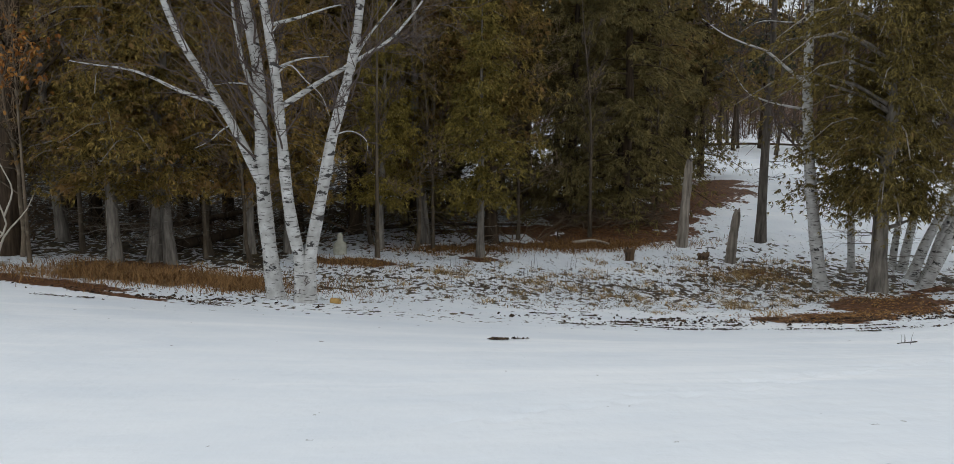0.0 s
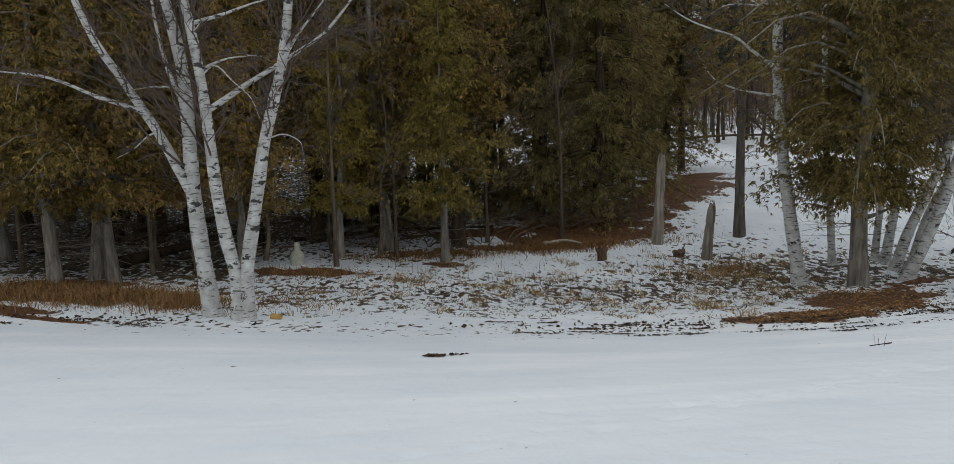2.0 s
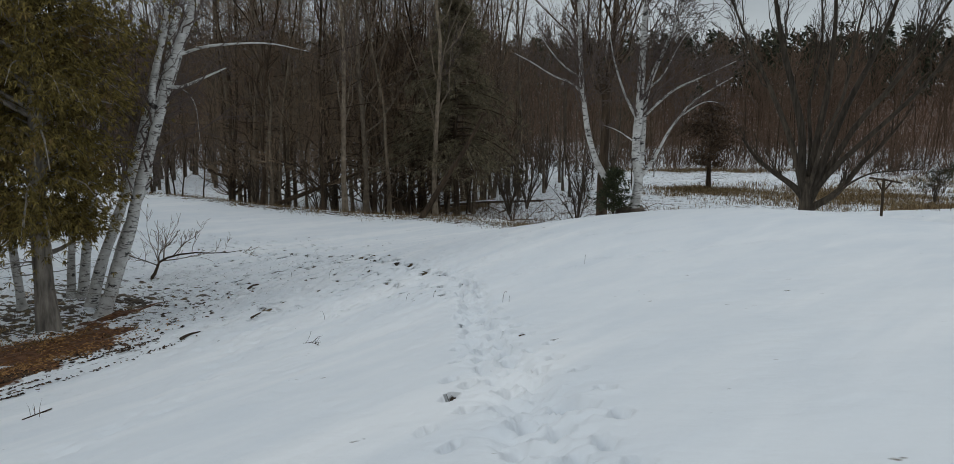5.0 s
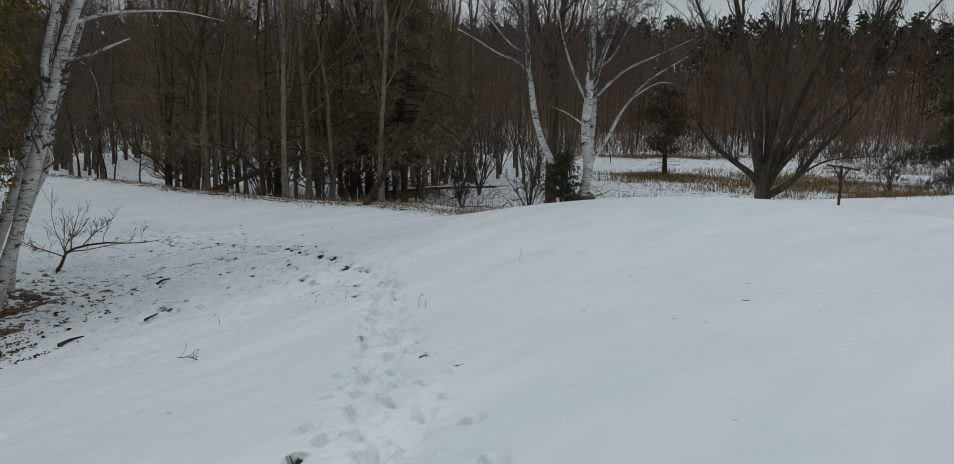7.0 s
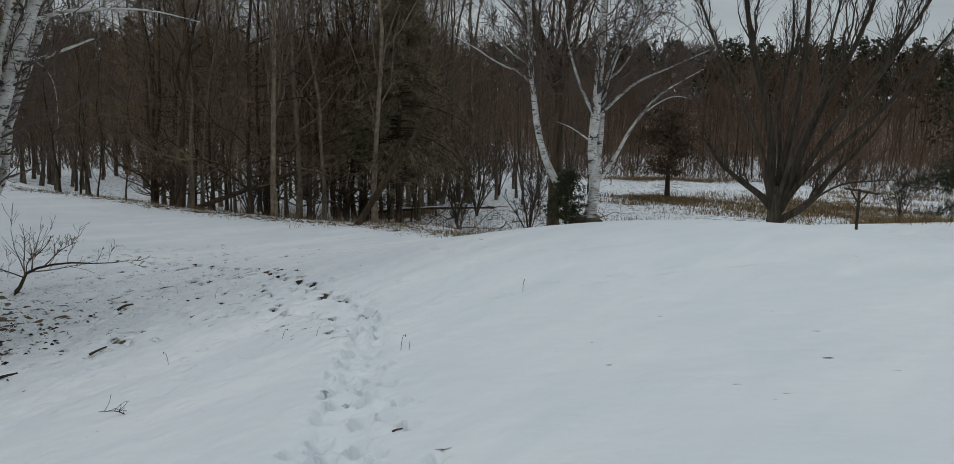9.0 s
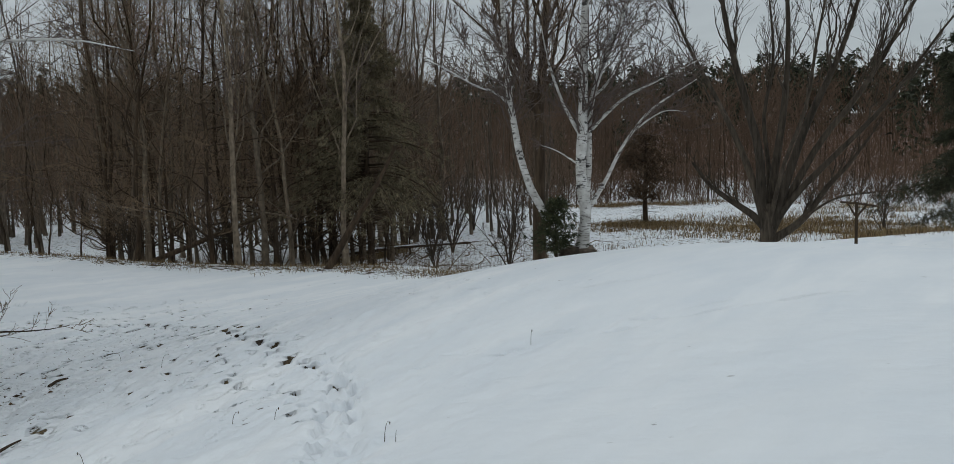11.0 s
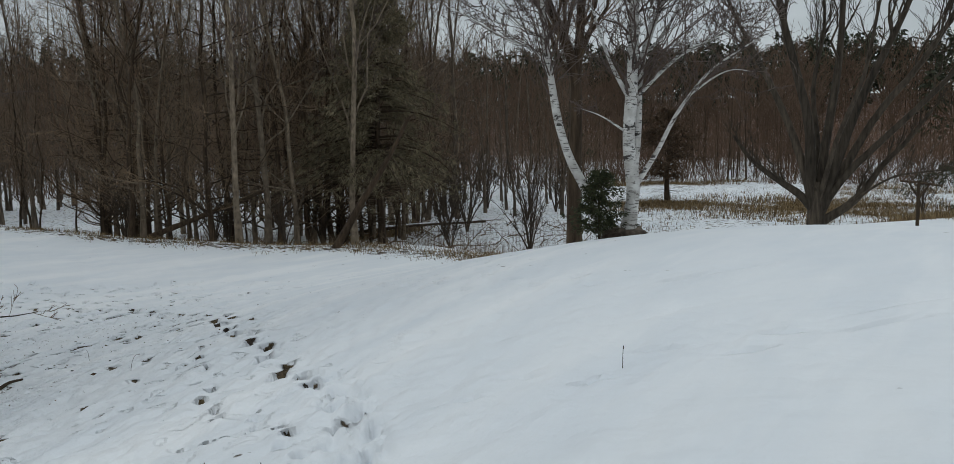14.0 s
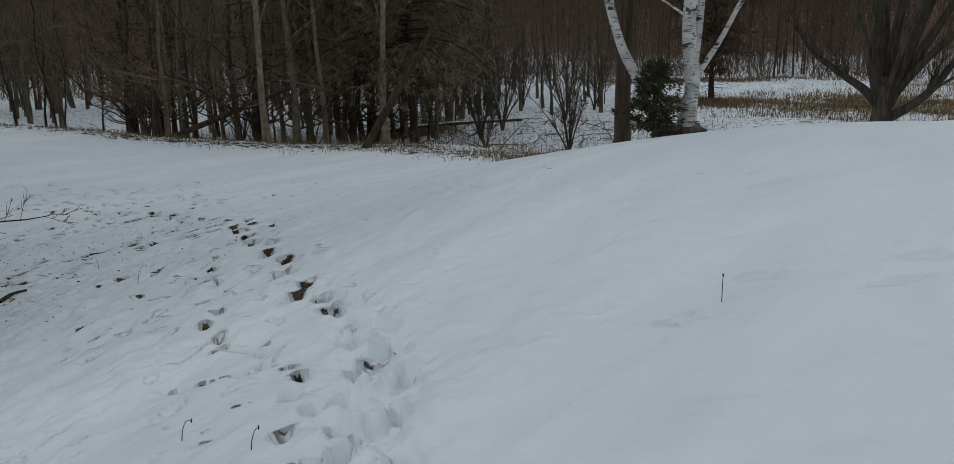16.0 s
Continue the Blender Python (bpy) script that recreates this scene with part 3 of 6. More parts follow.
        return np.clip(1.35 - np.sqrt((a / rx) ** 2 + (b / ry) ** 2) * 0.9 + 0.26 * waves(x, y, 1.8, 3) + 0.1 * waves(x, y, 0.8, 8), 0, 1)

    beyond = edge_distance(x, y)
    needle = np.zeros(x.shape)
    for cx, cy, rx, ry, turn in NEEDLE_PATCHES:
        needle = np.maximum(needle, blob(cx, cy, rx, ry, turn))
    straw = np.zeros(x.shape)
    for cx, cy, rx, ry, turn in STRAW_PATCHES:
        straw = np.maximum(straw, (0.62 if cx > 45 else 1.0) * blob(cx, cy, rx, ry, turn))
    wood = smooth_step((y - np.where(x < -5.5, 20.2, np.where(x < 1, 23.6, 26.5)) - 0.02 * x) / 3) * smooth_step((9 - x + 0.1 * (y - 24)) / 3)
    bank = np.exp(-(((y - 21 - 0.1 * x) / 4.2) ** 2)) * smooth_step((x + 8) / 3) * smooth_step((15.5 - x) / 3)
    hollow = np.maximum(np.exp(-(((x - 13.2) / 4.6) ** 2) - ((y - 20.5) / 5.0) ** 2), np.exp(-(((x - 9.5) / 4.0) ** 2) - ((y - 28.0) / 6.0) ** 2))
    rim = np.exp(-(((y - 15.6 - 0.06 * (x - 4) ** 2 * 0.12) / 0.9) ** 2)) * smooth_step((x + 8) / 2) * smooth_step((11.5 - x) / 3)
    thin = np.clip((0.43 + 0.3 * smooth_step((-4 - x) / 3)) * wood + 0.53 * bank + 0.08 * hollow + 0.2 * np.exp(-(((x - 9.3) / 3.2) ** 2) - ((y - 26.5) / 5.0) ** 2) + 0.28 * rim, 0, 0.82)
    thin = np.maximum(thin, (0.37 + 0.04 * smooth_step((26 - y) / 6)) * smooth_step((beyond - 1.0) / 3))
    thin = np.maximum(thin, 0.6 * np.exp(-((beyond / 1.2) ** 2)) * smooth_step((y - 17) / 4))
    thin = np.maximum(thin, 0.95 * bare_and_shade)
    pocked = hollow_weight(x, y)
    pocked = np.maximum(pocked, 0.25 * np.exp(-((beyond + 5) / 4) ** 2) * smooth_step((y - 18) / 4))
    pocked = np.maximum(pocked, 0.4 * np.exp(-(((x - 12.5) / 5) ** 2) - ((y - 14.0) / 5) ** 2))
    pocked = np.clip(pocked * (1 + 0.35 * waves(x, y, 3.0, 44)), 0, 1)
    hill = smooth_step((np.hypot(x - 10, y - 8) - 98) / 20)
    needle = np.maximum(needle, 0.62 * hill)
    idx = np.arange(x.size).reshape(x.shape)
    faces = np.stack([idx[:-1, :-1], idx[:-1, 1:], idx[1:, 1:], idx[1:, :-1]], -1).reshape(-1, 4)[:, ::-1]
    buf = Buf()
    buf.add(np.stack([x, y, z], -1).reshape(-1, 3), faces)
    me = buf.mesh("ground", SNOW_GROUND)
    att = me.attributes.new("cover", "FLOAT_COLOR", "POINT")
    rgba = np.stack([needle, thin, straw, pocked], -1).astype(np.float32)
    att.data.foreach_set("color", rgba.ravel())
    tagged(new("ground", me), "snow-covered field sloping to a wood, with a trail of footprints", "ground", kind="structure")


NEEDLE_PATCHES = [(5.4, 31.0, 4.2, 2.4, 35), (9.2, 35.6, 5.0, 2.3, 58), (11.6, 39.4, 1.6, 1.0, 40), (7.9, 17.2, 1.9, 0.95, 5), (9.6, 18.9, 1.5, 1.4, 40), (-3.6, 23.4, 1.5, 0.6, 0),
                  (0.1, 24.8, 0.8, 0.4, 0), (-9.6, 17.9, 2.6, 0.5, -20), (-7.4, 16.5, 1.9, 0.22, -26), (1.6, 29.3, 3.0, 0.8, 8), (4.8, 28.6, 3.4, 1.1, 8), (3.2, 27.2, 3.0, 0.45, 6), (-0.6, 26.4, 1.6, 0.35, 6), (-8.8, 21.2, 1.8, 0.7, 0), (11.8, 20.6, 0.9, 0.35, 0), (8.0, 24.0, 0.6, 0.35, 0)]
STRAW_PATCHES = [(-8.0, 19.6, 3.4, 1.3, -8), (65, 20.5, 8, 8, 0), (62.5, 30, 3, 2.6, 0), (86, 40, 8, 2.2, -50), (41, 36, 3, 0.9, 0)]
build_ground()

# ---------------------------------------------------------------- trees


def set_ground(x, y, sink=0.05):
    return (x, y, ground_z(x, y) - sink)


def birch(at, heading, stems, label, seed, group="birches", twigs=5, name="birch_tree"):
    """A birch from stems: (parent or None, points across and up, first radius, last radius, lean away, is a trunk)."""
    rng = np.random.RandomState(seed)
    ob = thing(name, label, "tree", group, at=at)
    across = np.array([math.cos(radians(heading)), math.sin(radians(heading)), 0])
    away = np.array([-math.sin(radians(heading)), math.cos(radians(heading)), 0])
    paths, depth = [], []
    fine = Buf()
    for parent, pts, r0, r1, lean, trunk in stems:
        uh = np.array(pts, float)
        d0 = 0.0
        if parent is not None:
            pu, pd = paths[parent], depth[parent]
            i = np.argmin(np.hypot(pu[:, 0] - uh[0, 0], pu[:, 1] - uh[0, 1]))
            d0 = pd[i]
        k = max(6, 3 * len(uh))
        c = curve(uh, k)
        run = np.r_[0, np.cumsum(np.hypot(*np.diff(c, axis=0).T))]
        dd = d0 + lean * run + 0.04 * np.sin(run * 1.7 + seed)
        paths.append(c)
        depth.append(dd)
        p = c[:, :1] * across + dd[:, None] * away + c[:, 1:] * np.array([0, 0, 1.0])
        r = r0 + ((r1 if trunk else 0.5 * r1) - r0) * (run / run[-1])
        r = r * (1 + 0.05 * np.sin(run * 5.1 + seed))
        if trunk and parent is None:
            r = r * (1 + 0.45 * np.exp(-run / 0.22))
        b = Buf()
        add_tubes(b, p, r, 12 if trunk else 8)
        part("trunk" if trunk else "branch", b, BIRCH, ob)
        n1 = int(twigs * (1.2 if trunk else 1) * run[-1] / 2.5) + 2
        lo = 0.35 if trunk else 0.3
        p1, r1_ = sprout(rng, p[None], r[None], n1, (0.12, 0.32) if trunk else (0.3, 0.7), (25, 65), (lo, 1.0), 5, 0.26, 0.2, 0.2, 0.007)
        p2, r2 = sprout(rng, p1, r1_, 6, (0.3, 0.65), (25, 65), (0.2, 1.0), 4, 0.55, 0.05, 0.2, 0.0065)
        p3, r3 = sprout(rng, p2, r2, 3, (0.3, 0.7), (25, 60), (0.2, 1.0), 3, 0.6, -0.1, 0.2, 0.0042)
        for pp, rr in ((p1, r1_), (p2, r2), (p3, r3)):
            add_tubes(fine, pp, rr, 3)
    tagged(part("twig_crown", fine, TWIG_BIRCH, ob, "fine dark bare twigs"), kind="stuff")
    return ob


def conifer(name, label, group, h, r, clear, seed, leaf, barkmat, trunk_r, n_branch=90, per=14, size=0.24, droop=0.35, shape="column", dead=12, lean=0.0, bend=0.0, width=0.24, leaflets=6, lobes=0.4):
    rng = np.random.RandomState(seed)
    ob = thing(name, label, "tree", group)
    zz = np.linspace(0, h, 14)
    path = np.stack([lean * zz + bend * np.sin(zz / h * 3), 0.06 * np.sin(zz * 0.9 + seed), zz], 1)
    rad = trunk_r * (1 - 0.93 * zz / h) * (1 + 0.28 * np.exp(-zz / 0.25))
    b = Buf()
    add_tubes(b, path, rad, 10)
    part("trunk", b, barkmat, ob)
    hb = clear + (h - clear) * rng.uniform(0, 1, n_branch) ** 1.15
    f = (hb - clear) / (h - clear)
    if shape == "cone":
        reach = r * (1 - f) ** 1.05 + 0.15
    else:
        reach = r * np.sqrt(np.clip(1 - f**2.2, 0.01, 1)) * (0.72 + 0.28 * np.minimum(f / 0.18, 1))
    az = rng.uniform(0, 2 * np.pi, n_branch)
    lobe = 0.5 * np.sin(2 * az + 5.0 * f + seed) + 0.5 * np.sin(3 * az - 9.0 * f + 2.3 * seed)
    reach = reach * rng.uniform(0.5, 1.15, n_branch) * (1 + lobes * lobe)
    root = np.stack([np.interp(hb, zz, path[:, 0]), np.interp(hb, zz, path[:, 1]), hb], 1)
    out = np.stack([np.cos(az), np.sin(az), np.zeros(n_branch)], 1)
    s = np.linspace(0, 1, 5)
    lift = (0.25 if shape == "column" else 0.05)
    pts = root[:, None] + out[:, None] * (s[:, None] * reach[:, None, None])
    pts[:, :, 2] += reach[:, None] * (lift * np.sin(s * 2.6) - (0.30 if shape == "cone" else 0.12) * s**2)
    br = np.maximum(0.012 * reach[:, None] * (1.2 - s), 0.004)
    limbs = Buf()
    add_tubes(limbs, pts, br, 4)
    if dead:
        hd = rng.uniform(0.35 * clear, clear + 0.15 * (h - clear), dead)
        ad = rng.uniform(0, 2 * np.pi, dead)
        rd = np.stack([np.interp(hd, zz, path[:, 0]), np.interp(hd, zz, path[:, 1]), hd], 1)
        od = np.stack([np.cos(ad), np.sin(ad), rng.uniform(-0.3, 0.15, dead)], 1)
        ld = rng.uniform(0.3, 0.75, dead) * r
        pd = rd[:, None] + od[:, None] * (s[:, None] * ld[:, None, None])
        pd += rng.normal(size=pd.shape) * 0.03
        rr = np.maximum(0.011 * (1.1 - s)[None] * np.ones((dead, 1)), 0.003)
        add_tubes(limbs, pd, rr, 4)
        q, qr = sprout(rng, pd, rr, 5, (0.3, 0.6), (30, 70), (0.2, 1), 3, 0.6, 0.0, 0.2, 0.003)
        add_tubes(limbs, q, qr, 3)
    tagged(part("bough_work", limbs, barkmat, ob), kind="stuff")
    t = rng.uniform(0.22, 1.03, (n_branch, per))
    i = np.minimum((t * 4).astype(int), 3)
    w = (t * 4 - i)[..., None]
    rows = np.arange(n_branch)[:, None]
    c = pts[rows, i] * (1 - w) + pts[rows, i + 1] * w
    c = c + rng.normal(size=c.shape) * np.array([1, 1, 0.6]) * (0.07 + 0.11 * t[..., None]) * (0.5 + 0.5 * reach[:, None, None] / max(r, 0.1)) * min(r, 1.6)
    o = np.broadcast_to(out[:, None], c.shape)
    crown = Buf()
    add_sprays(crown, rng, c.reshape(-1, 3), o.reshape(-1, 3), size * rng.uniform(0.7, 1.3, n_branch * per), leaflets, droop, width)
    tagged(part("crown", crown, leaf, ob, smooth=False), kind="stuff")
    return ob


def bare_tree(name, label, group, h, trunk_r, seed, barkmat, twigmat, lean=0.0, first=0.3, n=(13, 6, 4), reach=(0.18, 0.36), fork=False, angle=(30, 60), rise=0.45, crook=0.0):
    rng = np.random.RandomState(seed)
    ob = thing(name, label, "tree", group)
    zz = np.linspace(0, h, 12)
    a = rng.uniform(0, 6.28)
    sway = lean * zz + 0.10 * np.sin(zz * 0.55 + seed) * zz / h * 2
    path = np.stack([sway * math.cos(a), sway * math.sin(a), zz], 1)
    if crook:
        walk_xy = np.cumsum(np.cumsum(rng.normal(size=(12, 2)), axis=0) * 0.35 + rng.normal(size=(12, 2)), axis=0) * crook
        path[:, :2] += walk_xy - walk_xy[0] - np.linspace(0, 0.8, 12)[:, None] * (walk_xy[-1] - walk_xy[0])
    rad = trunk_r * (1 - 0.85 * (zz / h)) * (1 + 0.4 * np.exp(-zz / 0.25))
    trunk, p, r = Buf(), path[None], rad[None]
    add_tubes(trunk, p, r, 9)
    if fork:
        q, qr = sprout(rng, p, r, 2, (0.6, 0.8), (10, 22), (0.3, 0.5), 10, 0.75, 0.4, 0.08)
        add_tubes(trunk, q, qr, 7)
        p, r = np.concatenate([p[:, :10], q]), np.concatenate([r[:, :10], qr])
    part("trunk", trunk, barkmat, ob)
    limbs, fine = Buf(), Buf()
    p1, r1 = sprout(rng, p, r, n[0], reach, angle, (first, 1.0), 6, 0.4, rise, 0.2, 0.009)
    add_tubes(limbs, p1, r1, 5)
    p2, r2 = sprout(rng, p1, r1, n[1], (0.3, 0.6), (25, 60), (0.15, 1), 4, 0.5, 0.3, 0.15, 0.0065)
    p3, r3 = sprout(rng, p2, r2, n[2], (0.3, 0.7), (25, 60), (0.15, 1), 3, 0.6, 0.2, 0.15, 0.005)
    add_tubes(fine, p2, r2, 3)
    add_tubes(fine, p3, r3, 3)
    tagged(part("bough_work", limbs, barkmat, ob), kind="stuff")
    tagged(part("twig_crown", fine, twigmat, ob), kind="stuff")
    return ob


def plant(ob, spots, sink=0.08):
    """Stand a thing and its copies at (x, y, turn, scale, tilt)."""
    for n, (x, y, turn, scale, tilt) in enumerate(spots):
        m = pose(*set_ground(x, y, sink), tilt, tilt * 0.5, turn) @ Matrix.Scale(scale, 4)
        if n == 0:
            first = m
        else:
            copy_thing(ob, m)
    ob.matrix_basis = first


# birch clump at the edge of the wood
birch(set_ground(-4.25, 17.2), 13.9, [
    (None, [(0.0, -0.05), (-0.07, 0.65), (-0.16, 1.68), (-0.21, 2.7), (-0.2, 3.69), (-0.22, 4.67), (-0.32, 5.51), (-0.42, 5.98), (-0.58, 7.36), (-0.63, 8.93)], 0.175, 0.07, 0.01, True),
    (0, [(-0.22, 2.45), (-0.5, 3.14), (-0.78, 3.75), (-1.08, 4.3), (-1.37, 4.83), (-1.64, 5.3), (-1.89, 5.93), (-2.08, 6.61), (-2.29, 7.72)], 0.105, 0.04, -0.05, True),
    (0, [(-0.21, 4.06), (-0.5, 4.91), (-0.61, 5.5), (-0.67, 5.97), (-0.72, 6.78)], 0.055, 0.03, 0.06, False),
    (1, [(-1.02, 4.1), (-1.34, 4.24), (-1.79, 4.41), (-2.24, 4.64), (-2.68, 4.79), (-3.22, 4.86), (-3.67, 4.93)], 0.045, 0.014, -0.1, False),
    (1, [(-0.75, 3.72), (-0.95, 3.62), (-1.2, 3.4), (-1.5, 3.25)], 0.02, 0.006, -0.2, False),
    (0, [(-0.21, 4.5), (-0.7, 4.55), (-1.1, 4.5)], 0.025, 0.008, -0.3, False),
], "white paper birch with two forking stems at the wood's edge", 11, twigs=6)
birch(set_ground(-3.55, 16.85), 11.9, [
    (None, [(-0.08, 0.0), (-0.1, 0.89), (-0.24, 1.65), (-0.34, 2.53), (-0.4, 3.51), (-0.46, 4.35), (-0.53, 5.05), (-0.62, 5.75), (-0.71, 6.32), (-0.87, 7.66), (-0.93, 8.86)], 0.14, 0.055, 0.02, True),
    (None, [(0.04, 0.0), (0.11, 1.01), (0.28, 1.89), (0.46, 2.77), (0.59, 3.44), (0.82, 4.24), (0.99, 4.84), (1.09, 5.32), (1.19, 6.03), (1.32, 7.2), (1.46, 8.57)], 0.145, 0.06, -0.02, True),
    (0, [(-0.42, 4.06), (-0.05, 4.29), (0.32, 4.53), (0.8, 4.81), (1.29, 5.11), (1.79, 5.43), (2.1, 5.76), (2.35, 6.07), (2.66, 6.55)], 0.06, 0.025, -0.08, False),
    (0, [(-0.5, 4.8), (-0.27, 4.92), (0.09, 5.03), (0.57, 5.07)], 0.028, 0.01, -0.2, False),
    (0, [(-0.59, 5.66), (-0.01, 5.82), (0.53, 6.01), (0.9, 6.1)], 0.04, 0.02, -0.1, False),
    (0, [(-0.48, 4.7), (-0.2, 4.9), (0.1, 4.6), (0.4, 4.3), (0.55, 3.9)], 0.018, 0.006, -0.3, False),
    (0, [(-0.6, 5.3), (-0.5, 5.55), (-0.35, 5.75)], 0.02, 0.01, -0.2, False),
    (1, [(0.6, 3.5), (0.95, 3.6), (1.25, 3.45), (1.3, 3.2)], 0.016, 0.005, -0.2, False),
    (1, [(1.0, 4.9), (1.3, 5.4), (1.7, 5.9), (2.1, 6.4)], 0.035, 0.015, 0.1, False),
    (None, [(-0.2, 0.0), (-0.13, 0.35), (0.0, 0.75)], 0.08, 0.05, -0.05, False),
], "white paper birch with two slender stems rising from one base", 12, twigs=6)

# birches and cedar beside the track
birch(set_ground(9.16, 21.68), -20.5, [
    (None, [(0.05, -0.08), (-0.13, 1.0), (-0.33, 2.26), (-0.51, 3.64), (-0.65, 5.31), (-0.7, 6.79), (-0.8, 7.96), (-0.85, 9.68), (-0.91, 11.51)], 0.175, 0.07, 0.0, True),
    (0, [(-0.66, 5.4), (-1.26, 5.88), (-1.7, 6.24), (-2.29, 6.47), (-2.81, 6.71), (-3.39, 7.12)], 0.05, 0.015, -0.05, False),
    (0, [(-0.6, 4.75), (-1.24, 4.87), (-1.84, 5.04), (-2.22, 5.29), (-2.59, 5.91)], 0.035, 0.012, -0.1, False),
    (0, [(-0.72, 7.0), (-1.2, 7.0), (-1.9, 7.05), (-2.4, 6.8)], 0.025, 0.008, 0.2, False),
], "single white birch leaning a little, with bare side branches", 13)
birch(set_ground(10.8, 23.6), -22.6, [
    (None, [(0.05, -0.1), (-0.04, 1.13), (-0.14, 2.36), (-0.27, 3.73), (-0.38, 6.1), (-0.5, 8.57), (-0.55, 10.4)], 0.105, 0.04, 0.0, True),
], "thin young white birch behind a cedar", 14, twigs=3)
birch(set_ground(11.6, 20.9), -27.4, [
    (None, [(-0.11, -0.06), (0.22, 0.89), (0.55, 1.86), (0.79, 2.81), (1.14, 3.92), (1.48, 5.16), (1.89, 6.38), (2.37, 7.6), (2.62, 8.64), (2.93, 10.1)], 0.15, 0.07, 0.03, True),
    (0, [(1.5, 5.2), (1.83, 5.2), (2.31, 5.41), (2.84, 5.66)], 0.045, 0.03, 0.0, False),
    (0, [(1.75, 5.9), (2.3, 6.1), (2.89, 6.19), (3.81, 6.24), (4.74, 6.09)], 0.04, 0.01, -0.05, False),
    (0, [(1.5, 5.25), (1.9, 5.1), (2.11, 4.72), (2.16, 3.95)], 0.016, 0.005, -0.1, False),
    (0, [(1.2, 4.1), (1.2, 5.2), (1.5, 6.4), (1.7, 7.8), (1.9, 9.4)], 0.08, 0.04, 0.05, True),
], "leaning white birch in a clump, with broken side branches", 15)
birch(set_ground(12.2, 22.3), -27.1, [
    (None, [(-0.26, 0.0), (0.0, 1.02), (0.39, 2.06), (0.85, 3.42), (1.22, 4.76), (1.57, 6.24), (1.92, 7.7), (2.18, 9.29)], 0.14, 0.06, 0.0, True),
    (None, [(0.05, 0.0), (0.35, 1.1), (0.75, 2.2), (1.1, 3.3), (1.6, 4.8), (2.1, 6.3), (2.6, 7.9)], 0.11, 0.05, 0.04, True),
], "leaning white birch in a clump, two stems close together", 16)
birch(set_ground(12.5, 23.6), -26.4, [
    (None, [(-0.19, -0.1), (-0.04, 1.18), (0.15, 2.44), (0.32, 3.86), (0.37, 5.6), (0.42, 7.49), (0.4, 9.5)], 0.13, 0.06, 0.0, True),
    (None, [(-0.45, -0.05), (-0.38, 1.2), (-0.25, 2.5), (-0.2, 4.2), (-0.3, 6.4), (-0.3, 8.5)], 0.10, 0.05, 0.02, True),
], "upright white birch stems at the back of a clump", 17)
birch(set_ground(12.9, 23.0), -27.1, [
    (None, [(-0.14, -0.01), (0.09, 1.12), (0.5, 2.2), (0.87, 3.09), (1.06, 4.66), (1.49, 6.05), (1.69, 7.58), (1.8, 9.08)], 0.12, 0.05, 0.02, True),
], "leaning white birch stem with peeling bark", 18)

# birch clump on the brow of the bank
birch(set_ground(23.2, 14.9), -61.0, [
    (None, [(0.76, -0.02), (0.88, 0.66), (0.91, 1.15), (0.82, 2.01), (0.87, 2.85), (0.9, 3.68), (0.93, 4.61), (0.98, 5.77), (1.02, 6.9), (1.1, 8.6), (1.05, 10.5)], 0.145, 0.03, 0.0, True),
    (0, [(0.9, 1.2), (1.0, 2.12), (1.03, 3.2), (1.23, 4.02), (1.57, 4.83), (1.86, 5.62), (2.2, 7.0), (2.4, 8.6)], 0.085, 0.02, 0.05, True),
    (None, [(0.45, -0.02), (0.0, 1.06), (-0.3, 1.66), (-0.52, 2.39), (-0.64, 3.12), (-0.72, 3.6), (-0.77, 4.31), (-0.8, 4.67), (-0.85, 5.83), (-0.95, 7.2), (-1.0, 8.8)], 0.1, 0.025, 0.02, True),
    (2, [(-0.72, 3.5), (-1.05, 3.79), (-1.54, 3.98), (-2.15, 4.35), (-2.63, 4.6)], 0.035, 0.012, -0.05, False),
    (0, [(0.92, 1.05), (1.36, 1.76), (1.65, 2.35), (1.95, 2.82), (2.29, 3.23), (2.76, 3.57), (3.33, 3.91)], 0.055, 0.018, -0.03, False),
    (4, [(1.95, 2.82), (2.35, 3.11), (2.7, 3.26), (3.11, 3.21)], 0.022, 0.008, -0.1, False),
    (1, [(1.01, 2.84), (1.35, 3.19), (1.82, 3.59), (2.29, 3.82), (2.87, 4.09), (3.44, 4.36)], 0.045, 0.015, 0.03, False),
    (0, [(0.86, 2.75), (0.73, 2.95), (0.45, 3.51), (0.22, 4.17), (0.1, 4.64), (-0.02, 5.34)], 0.045, 0.02, -0.05, False),
    (0, [(0.84, 2.1), (0.33, 2.44), (-0.07, 2.6)], 0.025, 0.01, -0.1, False),
    (2, [(-0.75, 3.9), (-1.3, 4.3), (-1.8, 4.9), (-2.1, 5.5)], 0.03, 0.01, 0.1, False),
    (1, [(1.1, 3.6), (1.5, 4.0), (1.9, 4.8), (2.3, 5.4)], 0.03, 0.012, 0.1, False),
], "white birch clump with spreading bare boughs on a snowy bank", 19, twigs=13)

